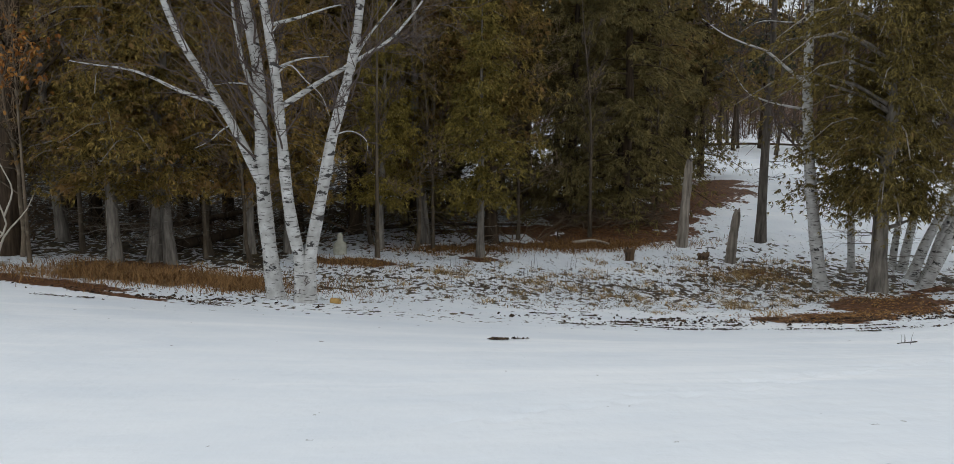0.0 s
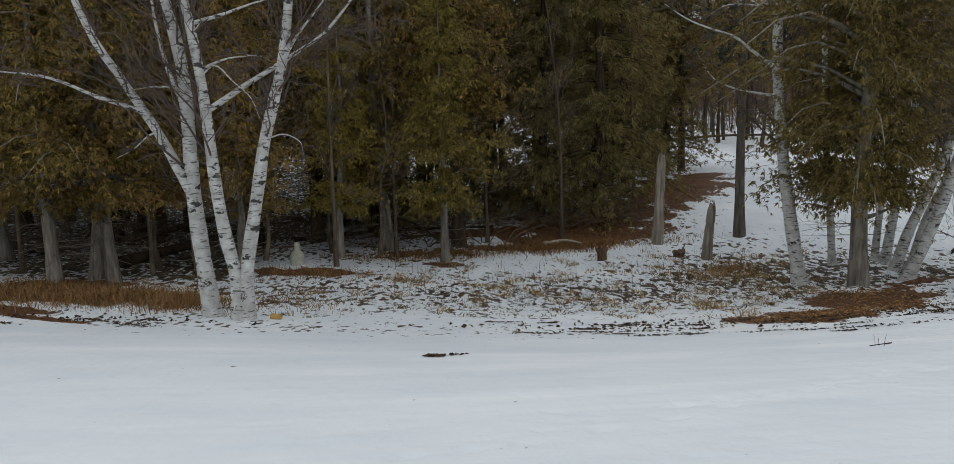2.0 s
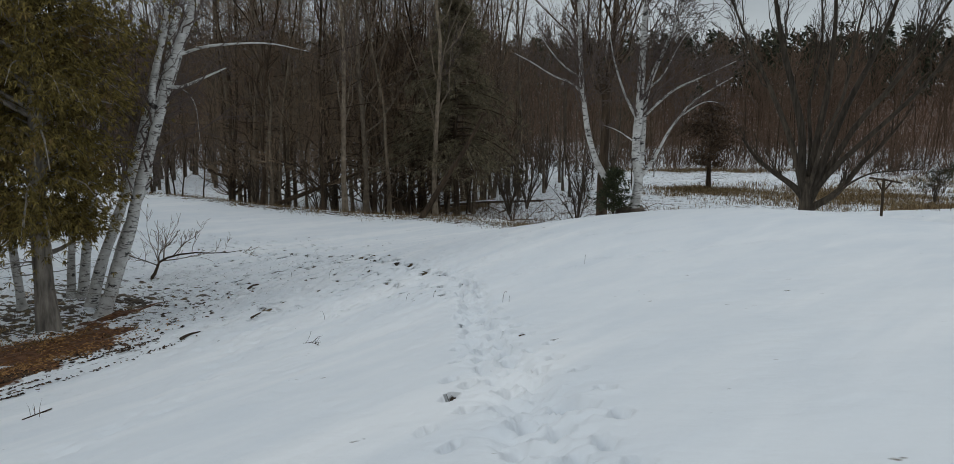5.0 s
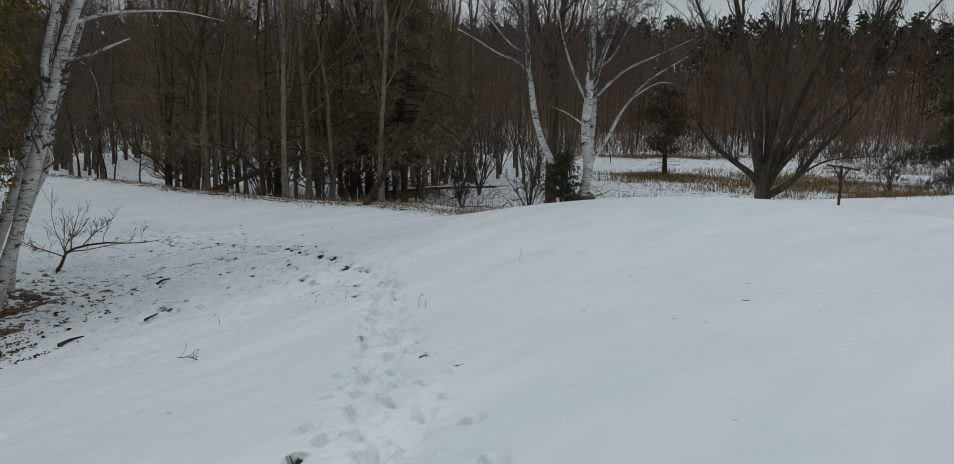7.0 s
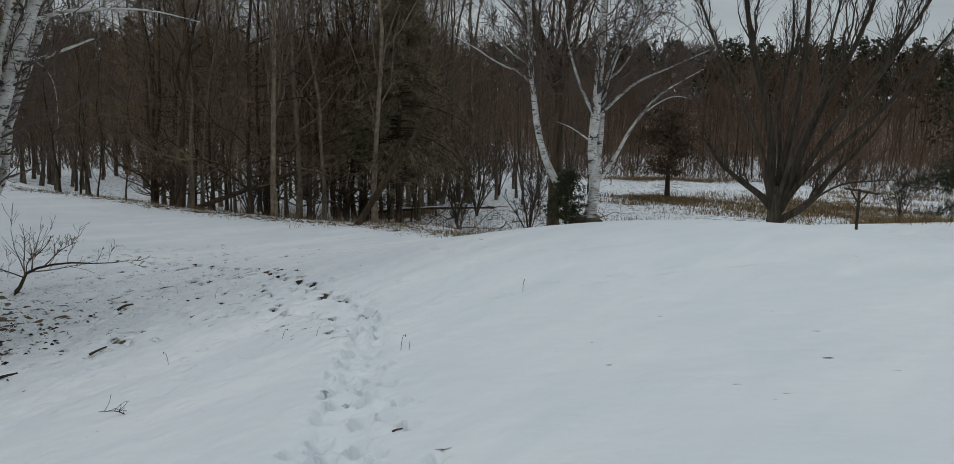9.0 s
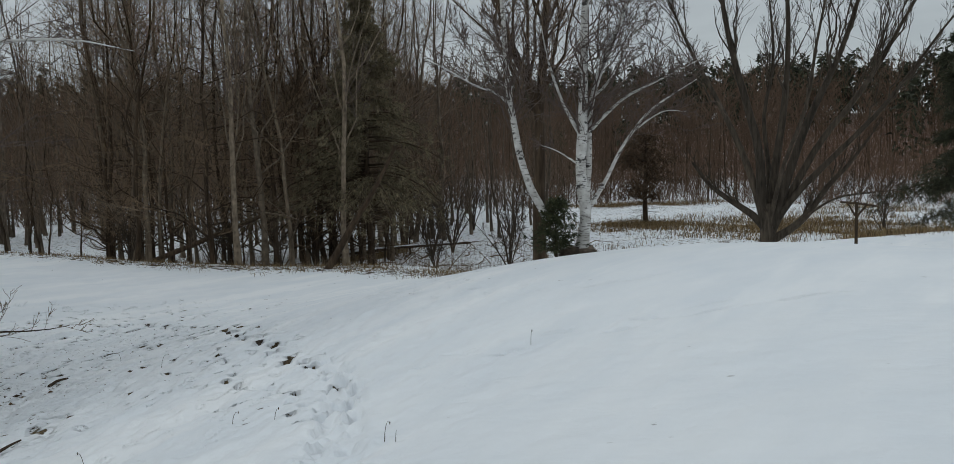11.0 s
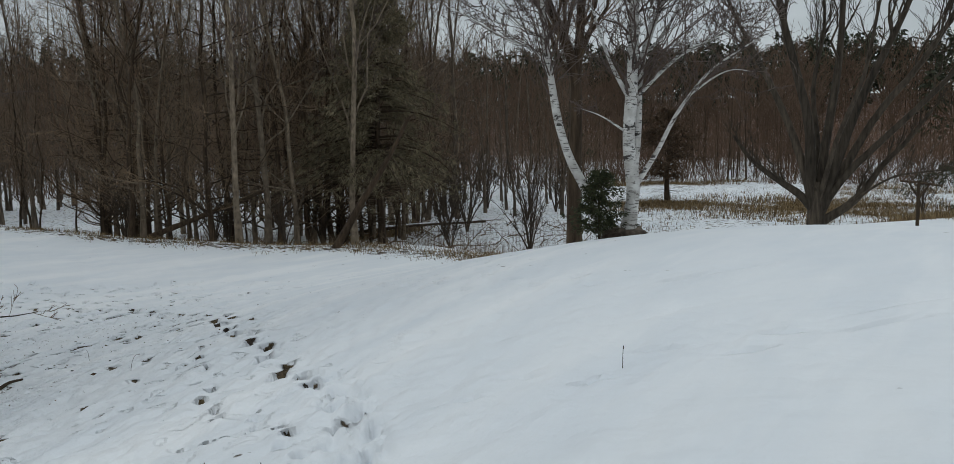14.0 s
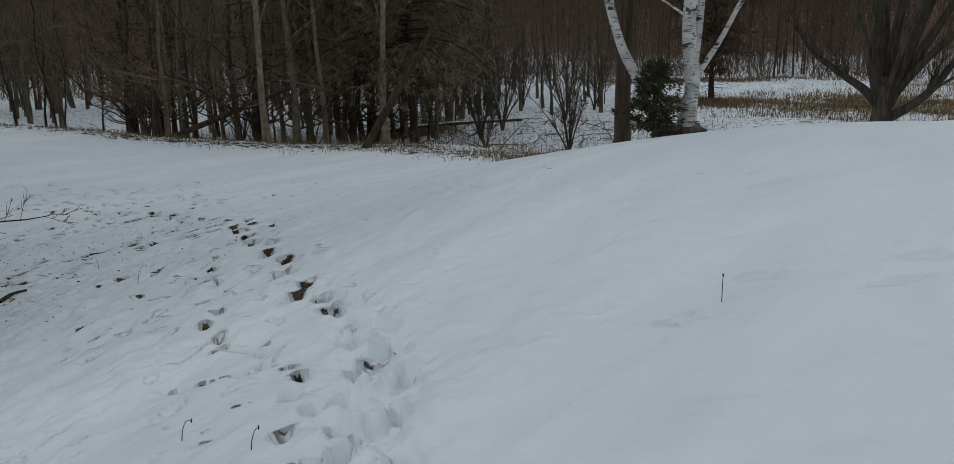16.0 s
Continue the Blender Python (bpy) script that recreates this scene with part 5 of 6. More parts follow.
def far_wood():
    """The wooded hillside beyond the marsh, too far off to tell single trees apart."""
    rng = np.random.RandomState(81)
    n = 3000
    bearing = np.radians(rng.uniform(-42, 118, n))
    far = np.r_[90 + 100 * rng.uniform(0, 1, n - 1000) ** 0.85, rng.uniform(150, 190, 1000)]
    x, y = 8 + far * np.sin(bearing), 7 + far * np.cos(bearing)
    z = height(x, y) - 0.2
    h = rng.uniform(9.5, 13.0, n)
    base = np.stack([x, y, z], 1)
    s = np.linspace(0, 1, 5)
    wood, twig, dark, needle = Buf(), Buf(), Buf(), Buf()
    green = rng.uniform(0, 1, n) < np.clip((far - 148) / 26, 0.02, 0.7)
    h = np.where(green, h * rng.uniform(0.75, 1.05, n), h * rng.uniform(0.75, 1.12, n))
    top = base + np.stack([rng.normal(size=n) * 0.5, rng.normal(size=n) * 0.5, h], 1)
    p = base[:, None] + (top - base)[:, None] * s[:, None]
    r = (0.085 * (1.05 - s))[None] * rng.uniform(0.6, 1.2, n)[:, None]
    add_tubes(wood, p, r, 4)
    b = ~green
    p1, r1 = sprout(rng, p[b], r[b], 10, (0.16, 0.40), (28, 65), (0.08, 0.98), 3, 0.6, 0.35, 0.12, 0.034, 0.35)
    p2, r2 = sprout(rng, p1, r1, 4, (0.4, 0.8), (25, 60), (0.1, 1.0), 2, 0.9, 0.3, 0.15, 0.03, 0.3)
    add_tubes(twig, p1, r1, 3)
    add_tubes(twig, p2, r2, 3)
    m = 2800
    ub, uf = np.radians(rng.uniform(-42, 118, m)), 84 + 70 * rng.uniform(0, 1, m) ** 1.4
    ux, uy = 8 + uf * np.sin(ub), 7 + uf * np.cos(ub)
    uo = np.repeat(np.stack([ux, uy, height(ux, uy) - 0.1], 1), 7, 0)
    uo[:, :2] += rng.normal(size=(7 * m, 2)) * 0.5
    ut = uo + np.stack([rng.normal(size=7 * m) * 1.3, rng.normal(size=7 * m) * 1.3, rng.uniform(1.2, 5.5, 7 * m)], 1)
    add_tubes(twig, np.stack([uo, ut], 1), np.full((7 * m, 2), 0.028) * [1, 0.6], 3)
    g = np.where(green)[0]
    per = 56
    f = rng.uniform(0.1, 1, (len(g), per)) ** 0.8
    az = rng.uniform(0, 6.28, (len(g), per))
    reach = (3.1 * (1.03 - f)) * rng.uniform(0.3, 1.05, f.shape)
    out = np.stack([np.cos(az), np.sin(az), np.full(f.shape, -0.1)], -1)
    c = base[g][:, None] + np.stack([np.cos(az) * reach, np.sin(az) * reach, f * h[g][:, None] * 1.05], -1)
    add_sprays(needle, rng, c.reshape(-1, 3), out.reshape(-1, 3), np.full(c.shape[0] * per, 1.05), 3, 0.3, 0.2)
    ob = thing("far_wood", "distant brown winter wood with dark conifers on a rise", "wood", kind="stuff")
    part("far_trunks", wood, DARK_BARK, ob)
    part("far_twigs", twig, TWIG_HILL, ob)
    part("far_conifer_crowns", needle, FAR_GREEN, ob, smooth=False)


far_wood()


def grass_stuff(name, label, mat, spots, seed, blades, tall, lean=0.5, width=0.012, spread=0.18):
    """Clumps of dry blades at (x, y) spots, as one object."""
    rng = np.random.RandomState(seed)
    spots = np.asarray(spots, float)
    who = np.repeat(np.arange(len(spots)), blades)
    xy = spots[who] + rng.normal(size=(len(who), 2)) * spread
    base = np.column_stack([xy, height(xy[:, 0], xy[:, 1]) - 0.02])
    clump = rng.uniform(0.55, 1.2, len(spots))[who]
    buf = Buf()
    add_blades(buf, rng, base, tall * clump * rng.uniform(0.5, 1.2, len(who)), lean, width)
    ob = part(name, buf, mat, smooth=False)
    return tagged(ob, label, "grass", kind="stuff")


rng = np.random.RandomState(91)


def scatter(n, cx, cy, rx, ry, turn=0.0):
    u, v = np.clip(rng.normal(size=n) * 0.55, -1.6, 1.6) * rx, np.clip(rng.normal(size=n) * 0.55, -1.6, 1.6) * ry
    c, s = math.cos(radians(turn)), math.sin(radians(turn))
    return np.column_stack([cx + u * c - v * s, cy + u * s + v * c])


grass_stuff("dry_grass", "rusty dry grass along the edge of the wood", STRAW_RUST, np.concatenate([scatter(150, -8.2, 19.5, 3.8, 1.2, -8), scatter(60, -5.4, 18.6, 0.9, 0.6), scatter(170, 3.6, 27.0, 3.4, 0.45, 8), scatter(60, -0.6, 25.9, 1.6, 0.35, 6), scatter(30, -3.6, 23.0, 1.2, 0.5), scatter(220, -7.6, 19.2, 3.4, 1.3, -8), scatter(16, 7.8, 23.4, 1.2, 0.9)]), 92, 26, 0.2, 1.8, 0.007, 0.3)
grass_stuff("straw_tufts", "pale straw-coloured grass tufts poking through thin snow", STRAW, np.concatenate([scatter(105, 2.5, 22.2, 7.0, 3.0, 5), scatter(48, 8.0, 23.0, 2.4, 2.4), scatter(10, -0.9, 22.7, 0.7, 0.7), scatter(16, 7.9, 23.6, 1.0, 0.8), scatter(20, 5.2, 19.2, 3.0, 1.2)]), 93, 34, 0.12, 2.6, 0.009, 0.12)
grass_stuff("straw_wisps", "short wisps of dull brown grass scattered through thin snow", STRAW_DULL, np.concatenate([scatter(260, 2.5, 21.4, 7.0, 3.0, 5), scatter(170, 8.2, 22.6, 2.8, 2.6), scatter(70, -3.5, 19.6, 2.5, 1.6), scatter(150, 3.0, 20.0, 7.0, 2.2, 5)]), 193, 15, 0.06, 3.0, 0.013, 0.10)
grass_stuff("dry_weeds", "thin upright dry weed stalks in the snow", TWIG_BIRCH, np.concatenate([scatter(90, 1.0, 22.2, 6.0, 2.6, 5), scatter(60, 8.0, 23.5, 2.5, 2.0), scatter(1, 4.5, 12.0, 4, 3)]), 94, 4, 0.36, 0.35, 0.004, 0.12)
marsh_spots = np.concatenate([scatter(800, 65, 20.0, 9.5, 9.0), scatter(260, 62.5, 30, 3.5, 3.0), scatter(120, 50, 12, 3, 2), scatter(300, 86, 40, 9, 2.4, -50), scatter(90, 41, 36, 3, 0.9), scatter(160, 84, 18, 9, 6, -20)])
grass_stuff("marsh_grass", "tan dead cattails and sedge standing in a snowy marsh", MARSH_STRAW, marsh_spots, 95, 14, 0.42, 1.3, 0.016, 0.5)


def along_edge(n, side, blur):
    t = rng.uniform(2, 7, n)
    i = t.astype(int)
    p = EDGE[i] + (EDGE[i + 1] - EDGE[i]) * (t - i)[:, None]
    return p + np.array([-side, 0]) + rng.normal(size=(n, 2)) * blur


grass_stuff("bank_grass", "dull dry grass fringing the top of the bank", MARSH_STRAW, along_edge(520, -0.4, 0.7), 195, 12, 0.16, 1.6, 0.008, 0.25)
low_spots = np.column_stack([rng.uniform(25, 48, 1000), rng.uniform(22, 44, 1000)])
low_spots = low_spots[edge_distance(low_spots[:, 0], low_spots[:, 1]) > 2.0]
grass_stuff("wood_floor_weeds", "thin dead stems standing in the snow of the low wood", TWIG_DARK, low_spots, 196, 4, 0.6, 0.35, 0.006, 0.3)


def leaf_stuff(name, label, mat, spots, seed, size):
    """Curled dead leaves lying on the snow."""
    rng = np.random.RandomState(seed)
    spots = np.asarray(spots, float)
    n = len(spots)
    a = rng.uniform(0, 6.28, n)
    l = size * rng.uniform(0.5, 1.4, n)
    w = l * rng.uniform(0.3, 0.6, n)
    d = np.column_stack([np.cos(a), np.sin(a)])
    e = np.column_stack([-d[:, 1], d[:, 0]])
    z = height(spots[:, 0], spots[:, 1])
    v = []
    for i, j, k in ((-1, 0, 0.02), (0, -1, 0.008), (1, 0, 0.025), (0, 1, 0.03), (0, 0, 0.05)):
        xy = spots + d * (i * l)[:, None] + e * (j * w)[:, None]
        v.append(np.column_stack([xy, z + 0.004 + k * min(1.0, size / 0.06) * rng.uniform(0.4, 1.3, n)]))
    v = np.stack(v, 1).reshape(-1, 3)
    q = np.arange(n)[:, None] * 5
    buf = Buf()
    buf.add(v, np.concatenate([q + np.array([[a_, b_, 4]]) for a_, b_ in ((0, 1), (1, 2), (2, 3), (3, 0))]))
    return tagged(part(name, buf, mat, smooth=False), label, "leaves", kind="stuff")


leaf_stuff("fallen_leaves", "dark fallen leaves scattered over thin snow", LEAF, np.concatenate([scatter(900, 2.0, 20.8, 8.0, 3.2, 4), scatter(420, 10.5, 22.5, 4.5, 4.0), scatter(260, 14.6, 21.6, 4.2, 3.6, 30), scatter(110, 5.0, 16.4, 4.5, 0.9, 3), scatter(60, -6.5, 17.0, 3.5, 0.8, -10), scatter(900, -6, 26, 9, 4)]), 96, 0.02)
leaf_stuff("wet_leaf_patches", "dark wet leaf patches lying along the foot of the slope", LEAF, np.concatenate([scatter(150, 4.8, 16.6, 4.0, 0.7, 4), scatter(60, -6.8, 16.8, 3.4, 0.6, -12), scatter(60, 9.5, 16.8, 2.4, 0.6, 10), scatter(22, 12.8, 18.9, 1.6, 1.4, 40)]), 98, 0.055)
CLOD = (0.34, 12.45)
wet = [scatter(46, rng.uniform(0.8, 10.5), rng.uniform(14.6, 17.2), rng.uniform(0.15, 0.55), rng.uniform(0.05, 0.12), rng.uniform(-6, 14)) for _ in range(40)]
wet += [scatter(46, rng.uniform(-9.5, -4.6), rng.uniform(15.6, 16.8), rng.uniform(0.2, 0.5), rng.uniform(0.05, 0.1), -15) for _ in range(9)]
leaf_stuff("wet_leaf_clod", "dark clod of wet leaves lying on the snow", LEAF, np.concatenate([scatter(90, CLOD[0], CLOD[1], 0.13, 0.07, 15), scatter(14, CLOD[0] + 0.3, CLOD[1] + 0.1, 0.14, 0.03, 15)]), 100, 0.04)
leaf_stuff("wet_leaf_streaks", "dark streaks of wet leaves where the snow has melted", LEAF, np.concatenate(wet), 99, 0.03)
leaf_stuff("needle_litter", "rust-brown needle litter below the cedars", STRAW_RUST, np.concatenate([scatter(1300, 8.2, 17.4, 2.3, 0.8, 8), scatter(500, 10.0, 19.6, 1.0, 1.0), scatter(900, 5.5, 30.5, 3.5, 1.8, 35), scatter(600, 9.3, 36, 3.4, 1.6, 55), scatter(300, -3.6, 23.4, 1.4, 0.6)]), 97, 0.032)

# ---------------------------------------------------------------- posts, stumps, stones and fallen wood


def post(name, label, at, heading, pts, r0, r1, seed):
    rng = np.random.RandomState(seed)
    ob = thing(name, label, "post", at=at)
    across = np.array([math.cos(radians(heading)), math.sin(radians(heading)), 0])
    c = curve(np.array(pts, float), 14)
    p = c[:, :1] * across + c[:, 1:] * np.array([0, 0, 1.0])
    r = np.linspace(r0, r1, 14) * (1 + 0.05 * rng.normal(size=14))
    r[-1] *= 0.8
    b = Buf()
    add_tubes(b, p, r, 10, True)
    part("shaft", b, OLD_WOOD, ob)
    top = Buf()
    for a in (0.3, 2.2, 4.1):
        q = p[-1] + np.array([math.cos(a), math.sin(a), 0]) * r1 * 0.5
        add_tubes(top, np.stack([q - [0, 0, 0.1], q + [0, 0, 0.02], q + [0, 0, rng.uniform(0.05, 0.12)]]), np.array([r1 * 0.4, r1 * 0.35, 0.008]), 5, True)
    tagged(part("splintered_top", top, OLD_WOOD, ob), kind="stuff")
    return ob


post("old_post", "tall leaning weathered grey wooden post beside the track", set_ground(6.9, 27.2, 0.15), -14.2, [(-0.1, -0.1), (-0.05, 1.4), (0.02, 3.0)], 0.19, 0.13, 101)
post("old_post", "short leaning weathered wooden post with a broken top", set_ground(7.9, 25.2, 0.1), -17.4, [(-0.09, 0.0), (-0.04, 0.8), (0.05, 1.72)], 0.17, 0.12, 102)


def stump(name, label, at, r, h, seed, mat, category="stump"):
    rng = np.random.RandomState(seed)
    ob = thing(name, label, category, at=at)
    zz = np.linspace(-0.08, h, 7)
    sides = 14
    ang = np.arange(sides) * 2 * np.pi / sides
    lump = 1 + 0.16 * np.sin(ang * 3 + seed) + 0.08 * rng.normal(size=sides)
    rows = []
    for k, z in enumerate(zz):
        q = r * (1.2 - 0.35 * min(k, 2) / 2 + 0.12 * (k > 4)) * (lump + 0.07 * rng.normal(size=sides))
        rows.append(np.column_stack([np.cos(ang) * q, np.sin(ang) * q, np.full(sides, z) + (0.2 * h * rng.normal(size=sides) if k == 6 else 0)]))
    v = np.concatenate(rows + [[[0, 0, h * 0.92]]])
    idx = np.arange(7 * sides).reshape(7, sides)
    f = np.stack([idx[:-1], np.roll(idx[:-1], -1, 1), np.roll(idx[1:], -1, 1), idx[1:]], -1).reshape(-1, 4)
    b = Buf()
    b.add(v, f)
    b.f.setdefault(3, []).append(np.column_stack([idx[-1], np.roll(idx[-1], -1), np.full(sides, 7 * sides)]))
    part("body", b, mat, ob)
    return ob


stump("tree_stump", "small rotten brown tree stump in thin snow", set_ground(4.75, 25.4), 0.15, 0.38, 111, STUMP_WOOD)
stump("tree_stump", "low dark tree stump beside an old post", set_ground(7.1, 25.6), 0.2, 0.24, 112, STUMP_WOOD)
stump("tree_stump", "small grey stump among needle litter", set_ground(4.8, 31.6), 0.12, 0.4, 113, OLD_WOOD)


def standing_stone():
    ob = thing("standing_stone", "pale upright stone with a narrow top under the cedars", "stone", at=set_ground(-4.1, 24.5))
    rng = np.random.RandomState(115)
    sides, b = 16, Buf()
    ang = np.arange(sides) * 2 * np.pi / sides
    prof = [(-0.1, 0.24, 0.16), (0.1, 0.25, 0.17), (0.38, 0.24, 0.15), (0.5, 0.21, 0.13), (0.56, 0.13, 0.1), (0.62, 0.115, 0.09), (0.78, 0.11, 0.085), (0.86, 0.06, 0.06)]
    rows = [np.column_stack([np.cos(ang) * a * (1 + 0.06 * rng.normal(size=sides)), np.sin(ang) * c * (1 + 0.06 * rng.normal(size=sides)), np.full(sides, z)]) for z, a, c in prof]
    idx = np.arange(len(prof) * sides).reshape(len(prof), sides)
    b.add(np.concatenate(rows), np.stack([idx[:-1], np.roll(idx[:-1], -1, 1), np.roll(idx[1:], -1, 1), idx[1:]], -1).reshape(-1, 4))
    b.f.setdefault(sides, []).append(idx[-1][None])
    ob.scale = (0.8, 0.8, 0.8)
    part("body", b, PALE_STONE, ob)


standing_stone()


def log(name, label, pts, r0, r1, mat, snowy=False, category="log"):
    """A fallen stem lying along the ground: points (x, y, height over ground)."""
    ob = thing(name, label, category, at=set_ground(pts[0][0], pts[0][1], 0))
    o = np.array(ob.location)
    p = np.array([(x, y, ground_z(x, y) + h) for x, y, h in pts]) - o
    c = curve(p, 12)
    b = Buf()
    r = np.linspace(r0, r1, 12)
    add_tubes(b, c, r, 9, True)
    part("stem", b, mat, ob)
    if snowy:
        s = Buf()
        cap = c[1:-1] + np.array([0, 0, 1.0]) * r[1:-1, None] * 0.75
        add_tubes(s, cap, r[1:-1] * 0.7, 8, True)
        part("snow_cap", s, SNOW_CAP, ob, "line of snow on the log")
    return ob


log("birch_log", "short pale bleached log on needle litter", [(3.2, 27.4, 0.07), (3.9, 27.6, 0.1), (4.4, 27.3, 0.06)], 0.06, 0.04, PALE_WOOD)
log("cut_log", "small freshly cut log with an orange-yellow face", [(-3.05, 16.95, 0.05), (-2.85, 16.88, 0.05)], 0.06, 0.06, FRESH_WOOD)
log("fallen_tree", "dark fallen trunk lying inside the wood", [(-12.5, 26.0, 0.2), (-9.5, 25.8, 0.5), (-6.8, 26.8, 1.1)], 0.16, 0.07, DARK_BARK)
log("fallen_tree", "dark fallen trunk propped among cedars", [(-9.3, 23.6, 0.05), (-7.6, 24.2, 0.45), (-5.9, 25.2, 0.85)], 0.19, 0.08, DARK_BARK)
log("fallen_tree", "thin fallen trunk across the wood floor", [(-5.0, 28.2, 0.1), (-1.5, 28.9, 0.25), (1.6, 28.0, 0.5)], 0.08, 0.04, DARK_BARK)
log("fallen_tree", "dark leaning dead trunk on the edge of the low wood", [(29.6, 28.35, -0.2), (30.36, 27.54, 1.65), (30.94, 26.91, 3.0), (31.5, 26.26, 4.65)], 0.15, 0.06, DARK_BARK)
log("fallen_tree", "fallen trunk with snow along the top in the low wood", [(38.5, 36.5, 0.3), (41.5, 34.5, 0.5), (45.0, 32.5, 0.5)], 0.1, 0.06, DARK_BARK, True)
log("fallen_tree", "long dead trunk leaning across the low wood", [(27.5, 36.5, 0.0), (30.0, 34.5, 1.6), (33.5, 32.0, 3.6)], 0.12, 0.06, DARK_BARK)
log("fallen_tree", "fallen dark pole lying behind the clearing", [(14.0, 61.0, 0.5), (20.0, 60.0, 0.9), (27.0, 60.0, 0.8)], 0.1, 0.06, DARK_BARK)
for pts, r0, r1 in (([(6.4, 12.2, 0.0), (6.8, 12.4, 0.01)], 0.014, 0.008), ([(14.0, 18.9, 0.02), (14.2, 19.0, 0.05), (14.4, 19.05, 0.03)], 0.028, 0.015), ([(11.45, 15.12, 0.02), (11.62, 15.2, 0.03), (11.8, 15.32, 0.02)], 0.02, 0.01), ([(10.2, 15.38, 0.02), (10.4, 15.45, 0.04), (10.65, 15.5, 0.02)], 0.03, 0.012), ([(9.22, 7.41, 0.005), (9.25, 7.4, 0.008), (9.28, 7.38, 0.005)], 0.007, 0.004)):
    log("fallen_stick", "small dark stick lying on the snow", pts, r0, r1, DARK_BARK, category="stick")


def fallen_shrub():
    rng = np.random.RandomState(121)
    ob = thing("windfall_shrub", "bare crooked fallen branch with many twigs lying on snow", "branch", at=set_ground(14.4, 24.0, 0.0))
    limbs = [[(0, 0, 0.02), (0.15, 0.1, 0.25), (0.25, 0.3, 0.55), (0.7, 0.4, 0.75), (1.4, 0.3, 0.85), (2.2, 0.2, 0.8), (2.9, 0.0, 0.9)],
             [(0.25, 0.3, 0.5), (0.3, 0.5, 0.9), (0.7, 0.7, 1.3), (0.9, 0.6, 1.7)], [(0.2, 0.2, 0.45), (-0.3, 0.3, 0.7), (-0.7, 0.2, 0.9), (-1.0, 0.1, 1.2)], [(0.7, 0.4, 0.75), (1.1, 0.6, 1.2), (1.5, 0.5, 1.5)]]
    tw = Buf()
    for k, l in enumerate(limbs):
        c = curve(np.array(l, float), 10) @ np.array([[0.87, -0.47, 0], [0.47, 0.87, 0], [0, 0, 1]])
        c = c * np.array([0.85, 0.85, 0.72])
        r = np.linspace(0.05 if k == 0 else 0.016, 0.006, 10)
        b = Buf()
        add_tubes(b, c, r, 7)
        part("limb", b, DARK_BARK, ob)
        p1, r1 = sprout(rng, c[None], r[None], 11, (0.25, 0.6), (30, 65), (0.2, 1), 5, 0.5, 0.4, 0.15, 0.0045)
        p2, r2 = sprout(rng, p1, r1, 7, (0.3, 0.6), (30, 60), (0.2, 1), 4, 0.6, 0.3, 0.15, 0.005)
        add_tubes(tw, p1, r1, 4)
        add_tubes(tw, p2, r2, 3)
    tagged(part("twig_crown", tw, TWIG_DARK, ob), kind="stuff")


fallen_shrub()


def white_sapling():
    ob = thing("dead_sapling", "thin bleached dead sapling with forked stems before the wood", "sapling", at=set_ground(-11.6, 19.6))
    limbs = [([(0, 0), (0.12, 0.5), (0.3, 0.9), (0.75, 1.4), (1.0, 1.9)], 0.04), ([(-0.1, 0), (-0.15, 0.5), (0.3, 1.0), (0.2, 1.6), (0.0, 2.4)], 0.04), ([(0.28, 1.3), (0.5, 1.9), (0.35, 2.4), (0.1, 3.0)], 0.025), ([(-0.12, 0.5), (-0.4, 0.9), (-0.7, 1.1)], 0.02), ([(0.25, 0.85), (-0.1, 1.3), (-0.2, 1.9)], 0.018)]
    for l, r in limbs:
        c = curve(np.array([(u * 0.85, u * 0.5, h) for u, h in l], float), 10)
        b = Buf()
        add_tubes(b, c, np.linspace(r, 0.008, 10), 7)
        part("stem", b, PALE_WOOD, ob)


white_sapling()

# evergreen bush at the foot of the brow birch
bush_e = thing("evergreen_bush", "small dark evergreen bush at the foot of a birch", "bush", at=set_ground(23.0, 14.5))
rng_b = np.random.RandomState(131)
stem, leafy = Buf(), Buf()
add_tubes(stem, curve([(0, 0, -0.05), (0.02, 0.01, 0.5), (0, 0.03, 1.3)], 8), np.linspace(0.035, 0.01, 8), 6)
az_b, up_b = rng_b.uniform(0, 6.28, 90), rng_b.uniform(0.12, 1.0, 90)
reach_b = 0.78 * (1.05 - up_b) ** 0.6 * rng_b.uniform(0.45, 1.1, 90)
out_b = np.column_stack([np.cos(az_b), np.sin(az_b), rng_b.uniform(-0.1, 0.4, 90)])
root_b = np.column_stack([0 * az_b, 0 * az_b, up_b * 1.3])
sprig = root_b[:, None] + out_b[:, None] * (np.linspace(0, 1, 5)[:, None] * reach_b[:, None, None])
add_tubes(stem, sprig, np.tile(np.linspace(0.008, 0.003, 5), (90, 1)), 4)
at_b = rng_b.uniform(0.2, 1.05, (90, 9, 1))
q = (root_b[:, None] + out_b[:, None] * at_b * reach_b[:, None, None] + rng_b.normal(size=(90, 9, 3)) * 0.04).reshape(-1, 3)
add_sprays(leafy, rng_b, q, np.repeat(out_b, 9, 0), np.full(len(q), 0.1), 7, 0.2, 0.09)
part("stem", stem, DARK_BARK, bush_e)
tagged(part("crown", leafy, BUSH_GREEN, bush_e, smooth=False), kind="stuff")
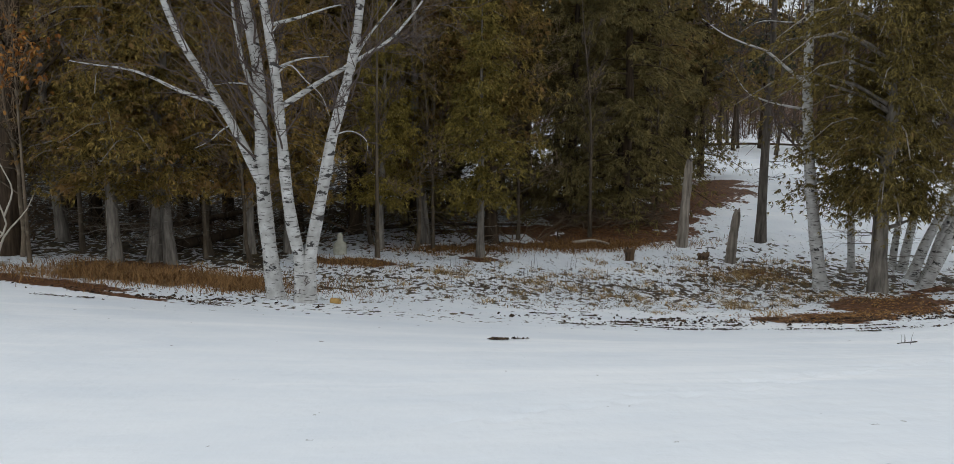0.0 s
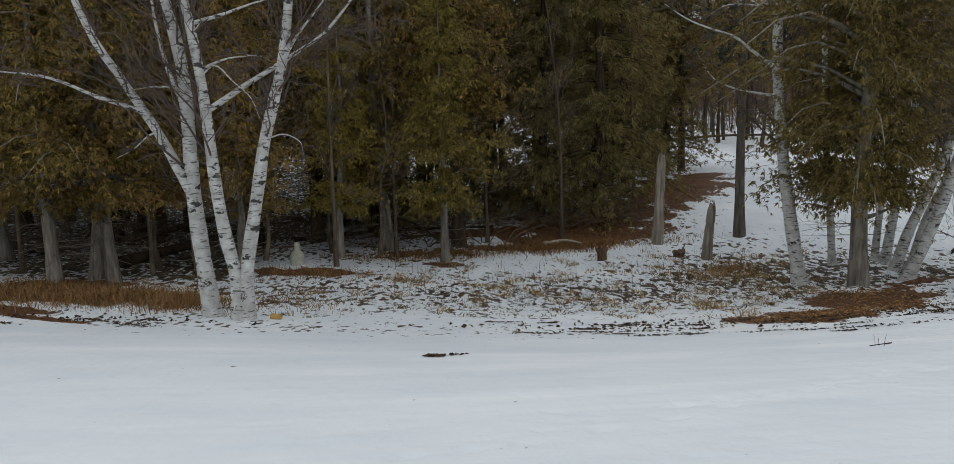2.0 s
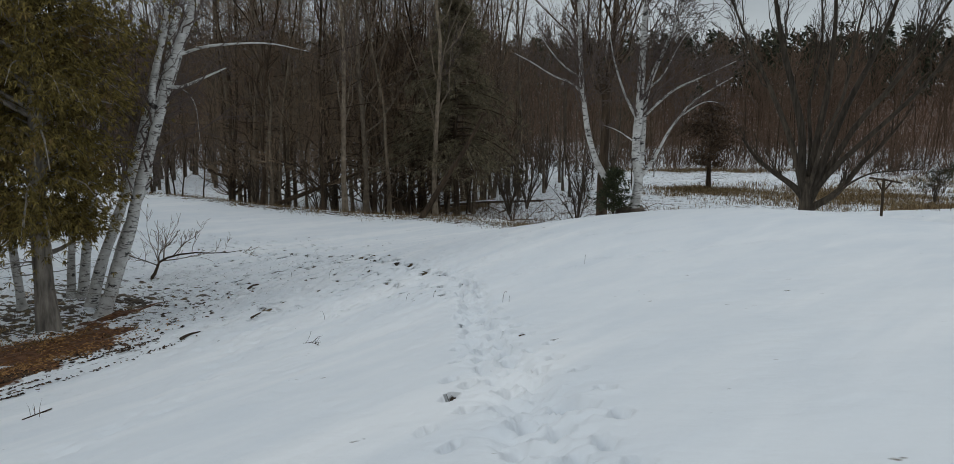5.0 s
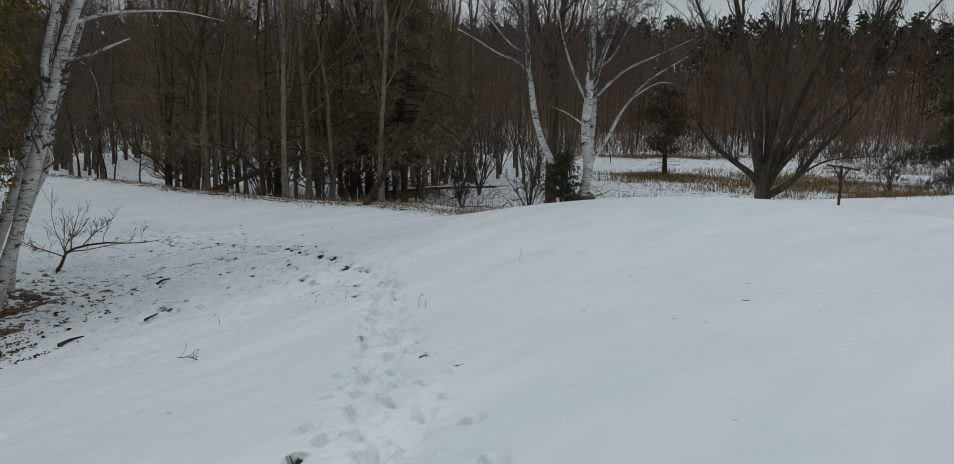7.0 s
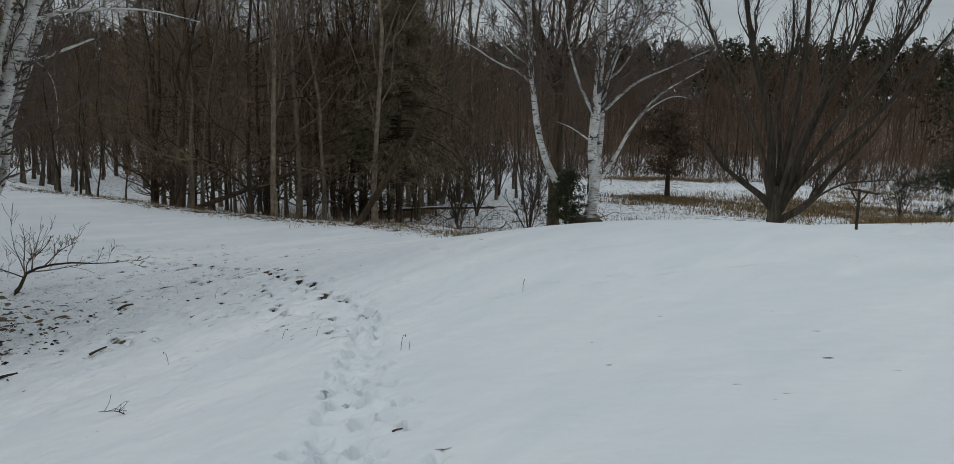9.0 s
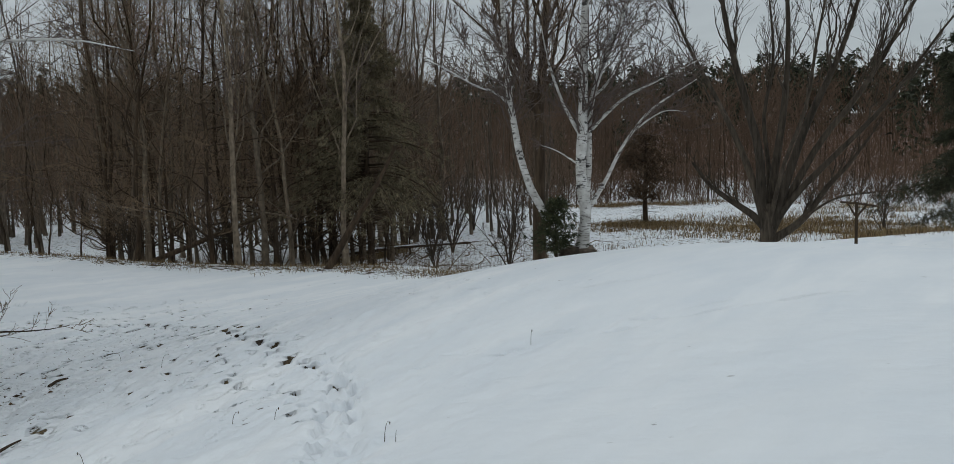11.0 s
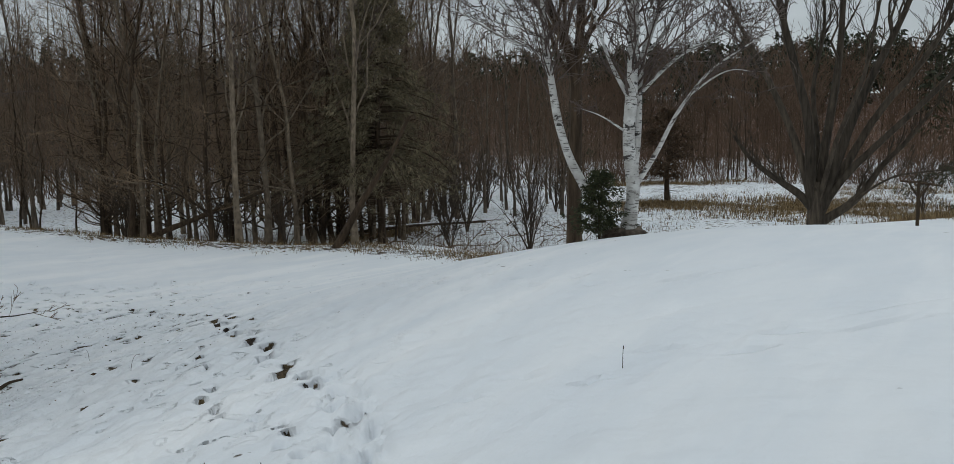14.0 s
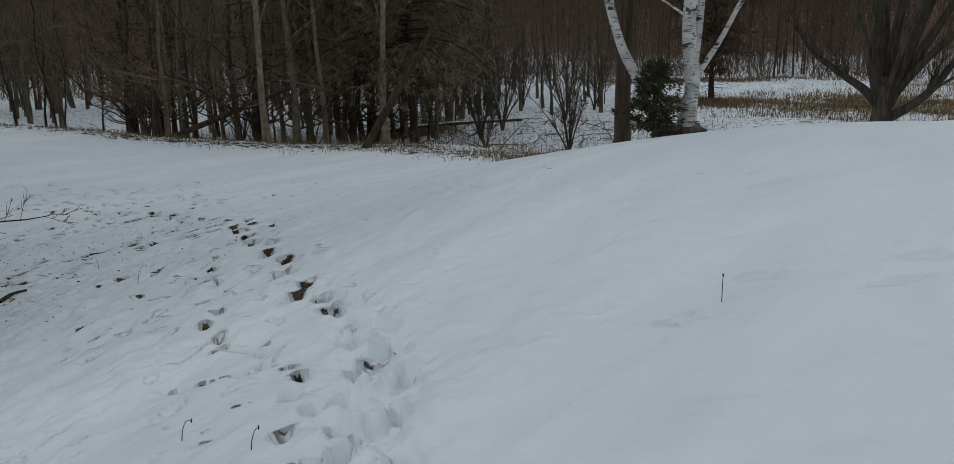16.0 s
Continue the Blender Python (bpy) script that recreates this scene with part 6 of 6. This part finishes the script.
stump("root_mound", "dark earth and roots round the foot of a birch", set_ground(23.5, 14.25, 0.04), 0.44, 0.2, 133, LOW_BARK, "root mound")


def t_post():
    ob = thing("t_shaped_post", "weathered wooden T-shaped post at the far field edge", "post", at=(36.75, 11.1, -2.42))
    heading = radians(-77.1)
    ax = np.array([math.cos(heading), math.sin(heading), 0])
    for name, pts, r in (("upright", [(0.16, -0.8), (0.16, 0.8), (0.16, 1.42)], 0.05), ("crossbar", [(-0.34, 1.42), (0.2, 1.36), (0.8, 1.27)], 0.035), ("brace", [(0.16, 0.9), (-0.1, 1.36)], 0.03), ("brace", [(0.16, 0.9), (0.45, 1.32)], 0.03)):
        p = np.array([u * ax + np.array([0, 0, h]) for u, h in pts])
        b = Buf()
        add_tubes(b, curve(p, 6), np.full(6, r), 4, True)
        part(name, b, DARK_BARK, ob, smooth=False)


t_post()
for x, y, h, a in ((14.07, 9.74, 0.14, 20), (11.42, 9.34, 0.18, 250), (11.38, 9.2, 0.1, 30), (11.0, 12.52, 0.16, 100), (12.01, 11.75, 0.13, 300), (11.98, 11.13, 0.13, 10), (14.67, 16.8, 0.22, 330), (15.39, 19.07, 0.14, 80)):
    ob = thing("weed_stalk", "single dry weed stalk poking out of the snow", "weed", "weed stalks in the field", at=set_ground(x, y, 0.03))
    bend = np.array([math.cos(radians(a)), math.sin(radians(a))]) * h
    b = Buf()
    add_tubes(b, curve([(0, 0, 0), (0.1 * bend[0], 0.1 * bend[1], h * 0.6), (0.3 * bend[0], 0.3 * bend[1], h * 0.98), (0.5 * bend[0], 0.5 * bend[1], h)], 9), np.linspace(0.003, 0.0014, 9), 5)
    part("stem", b, DARK_BARK, ob)
    if h > 0.12:
        b = Buf()
        at_tip = np.array([0.5 * bend[0], 0.5 * bend[1], h])
        add_tubes(b, np.array([at_tip - [0, 0, 0.012], at_tip, at_tip + [0.004, 0.003, 0.012]]), np.array([0.002, 0.005, 0.001]), 6, True)
        part("seed_head", b, DARK_BARK, ob)


def dead_twig(x, y):
    """A forked twig fallen into the snow, with its branchlets in the air."""
    rng = np.random.RandomState(151)
    ob = thing("dead_twig", "small forked dead twig standing in the snow", "twig", at=set_ground(x, y, 0.02))
    main = curve([(-0.14, 0.08, 0.06), (-0.02, 0.02, 0.05), (0.06, -0.03, 0.0)], 8)
    b = Buf()
    add_tubes(b, main, np.linspace(0.003, 0.005, 8), 6)
    part("stem", b, DARK_BARK, ob)
    p, r = sprout(rng, main[None], np.full((1, 8), 0.005), 7, (0.4, 0.8), (35, 70), (0.0, 0.8), 5, 0.6, 0.6, 0.2, 0.0022)
    for k in range(len(p)):
        b = Buf()
        add_tubes(b, p[k], r[k], 5)
        part("branchlet", b, DARK_BARK, ob)


dead_twig(9.44, 10.83)


def brush(label, boxes, many, seed):
    """Dead boughs and branch litter tangled on the wood floor."""
    rng = np.random.RandomState(seed)
    buf = Buf()
    for x0, x1, y0, y1, top in boxes:
        o = np.column_stack([rng.uniform(x0, x1, many), rng.uniform(y0, y1, many)])
        if x0 > 20:
            o = o[edge_distance(o[:, 0], o[:, 1]) > 4.0]
        n = len(o)
        z = height(o[:, 0], o[:, 1])
        a = rng.uniform(0, 6.28, n)
        l = rng.uniform(0.6, 2.6, n)
        s = np.linspace(0, 1, 5)
        rise = rng.uniform(-0.05, 1, n) ** 2 * top
        p = np.stack([o[:, :1] + np.cos(a)[:, None] * l[:, None] * s, o[:, 1:] + np.sin(a)[:, None] * l[:, None] * s, z[:, None] + 0.04 + rise[:, None] * s + 0.1 * l[:, None] * np.sin(3 * s)], -1)
        p[:, 1:-1] += rng.normal(size=(n, 3, 3)) * 0.06
        r = np.maximum(rng.uniform(0.008, 0.035, n)[:, None] * (1.1 - s), 0.004)
        add_tubes(buf, p, r, 4)
        q, qr = sprout(rng, p, r, 5, (0.25, 0.6), (30, 70), (0.15, 1), 3, 0.55, 0.15, 0.2, 0.004)
        add_tubes(buf, q, qr, 3)
    return tagged(part("brushwood", buf, TWIG_DARK), label, "brushwood", kind="stuff")


brush("tangled dead branches on the floor of the cedar wood", [(-24, -13, 23, 30, 1.6), (-17, -5, 24, 31, 1.5), (-6, 3, 27, 33, 1.2), (-14, 4, 31, 38, 1.6), (3, 7, 29.5, 33, 0.6)], 130, 141)
brush("dead branches and thin brush in the low bare wood", [(26, 34, 29, 42, 1.8), (32, 42, 24, 36, 1.5), (36, 48, 26, 40, 0.8)], 55, 142)
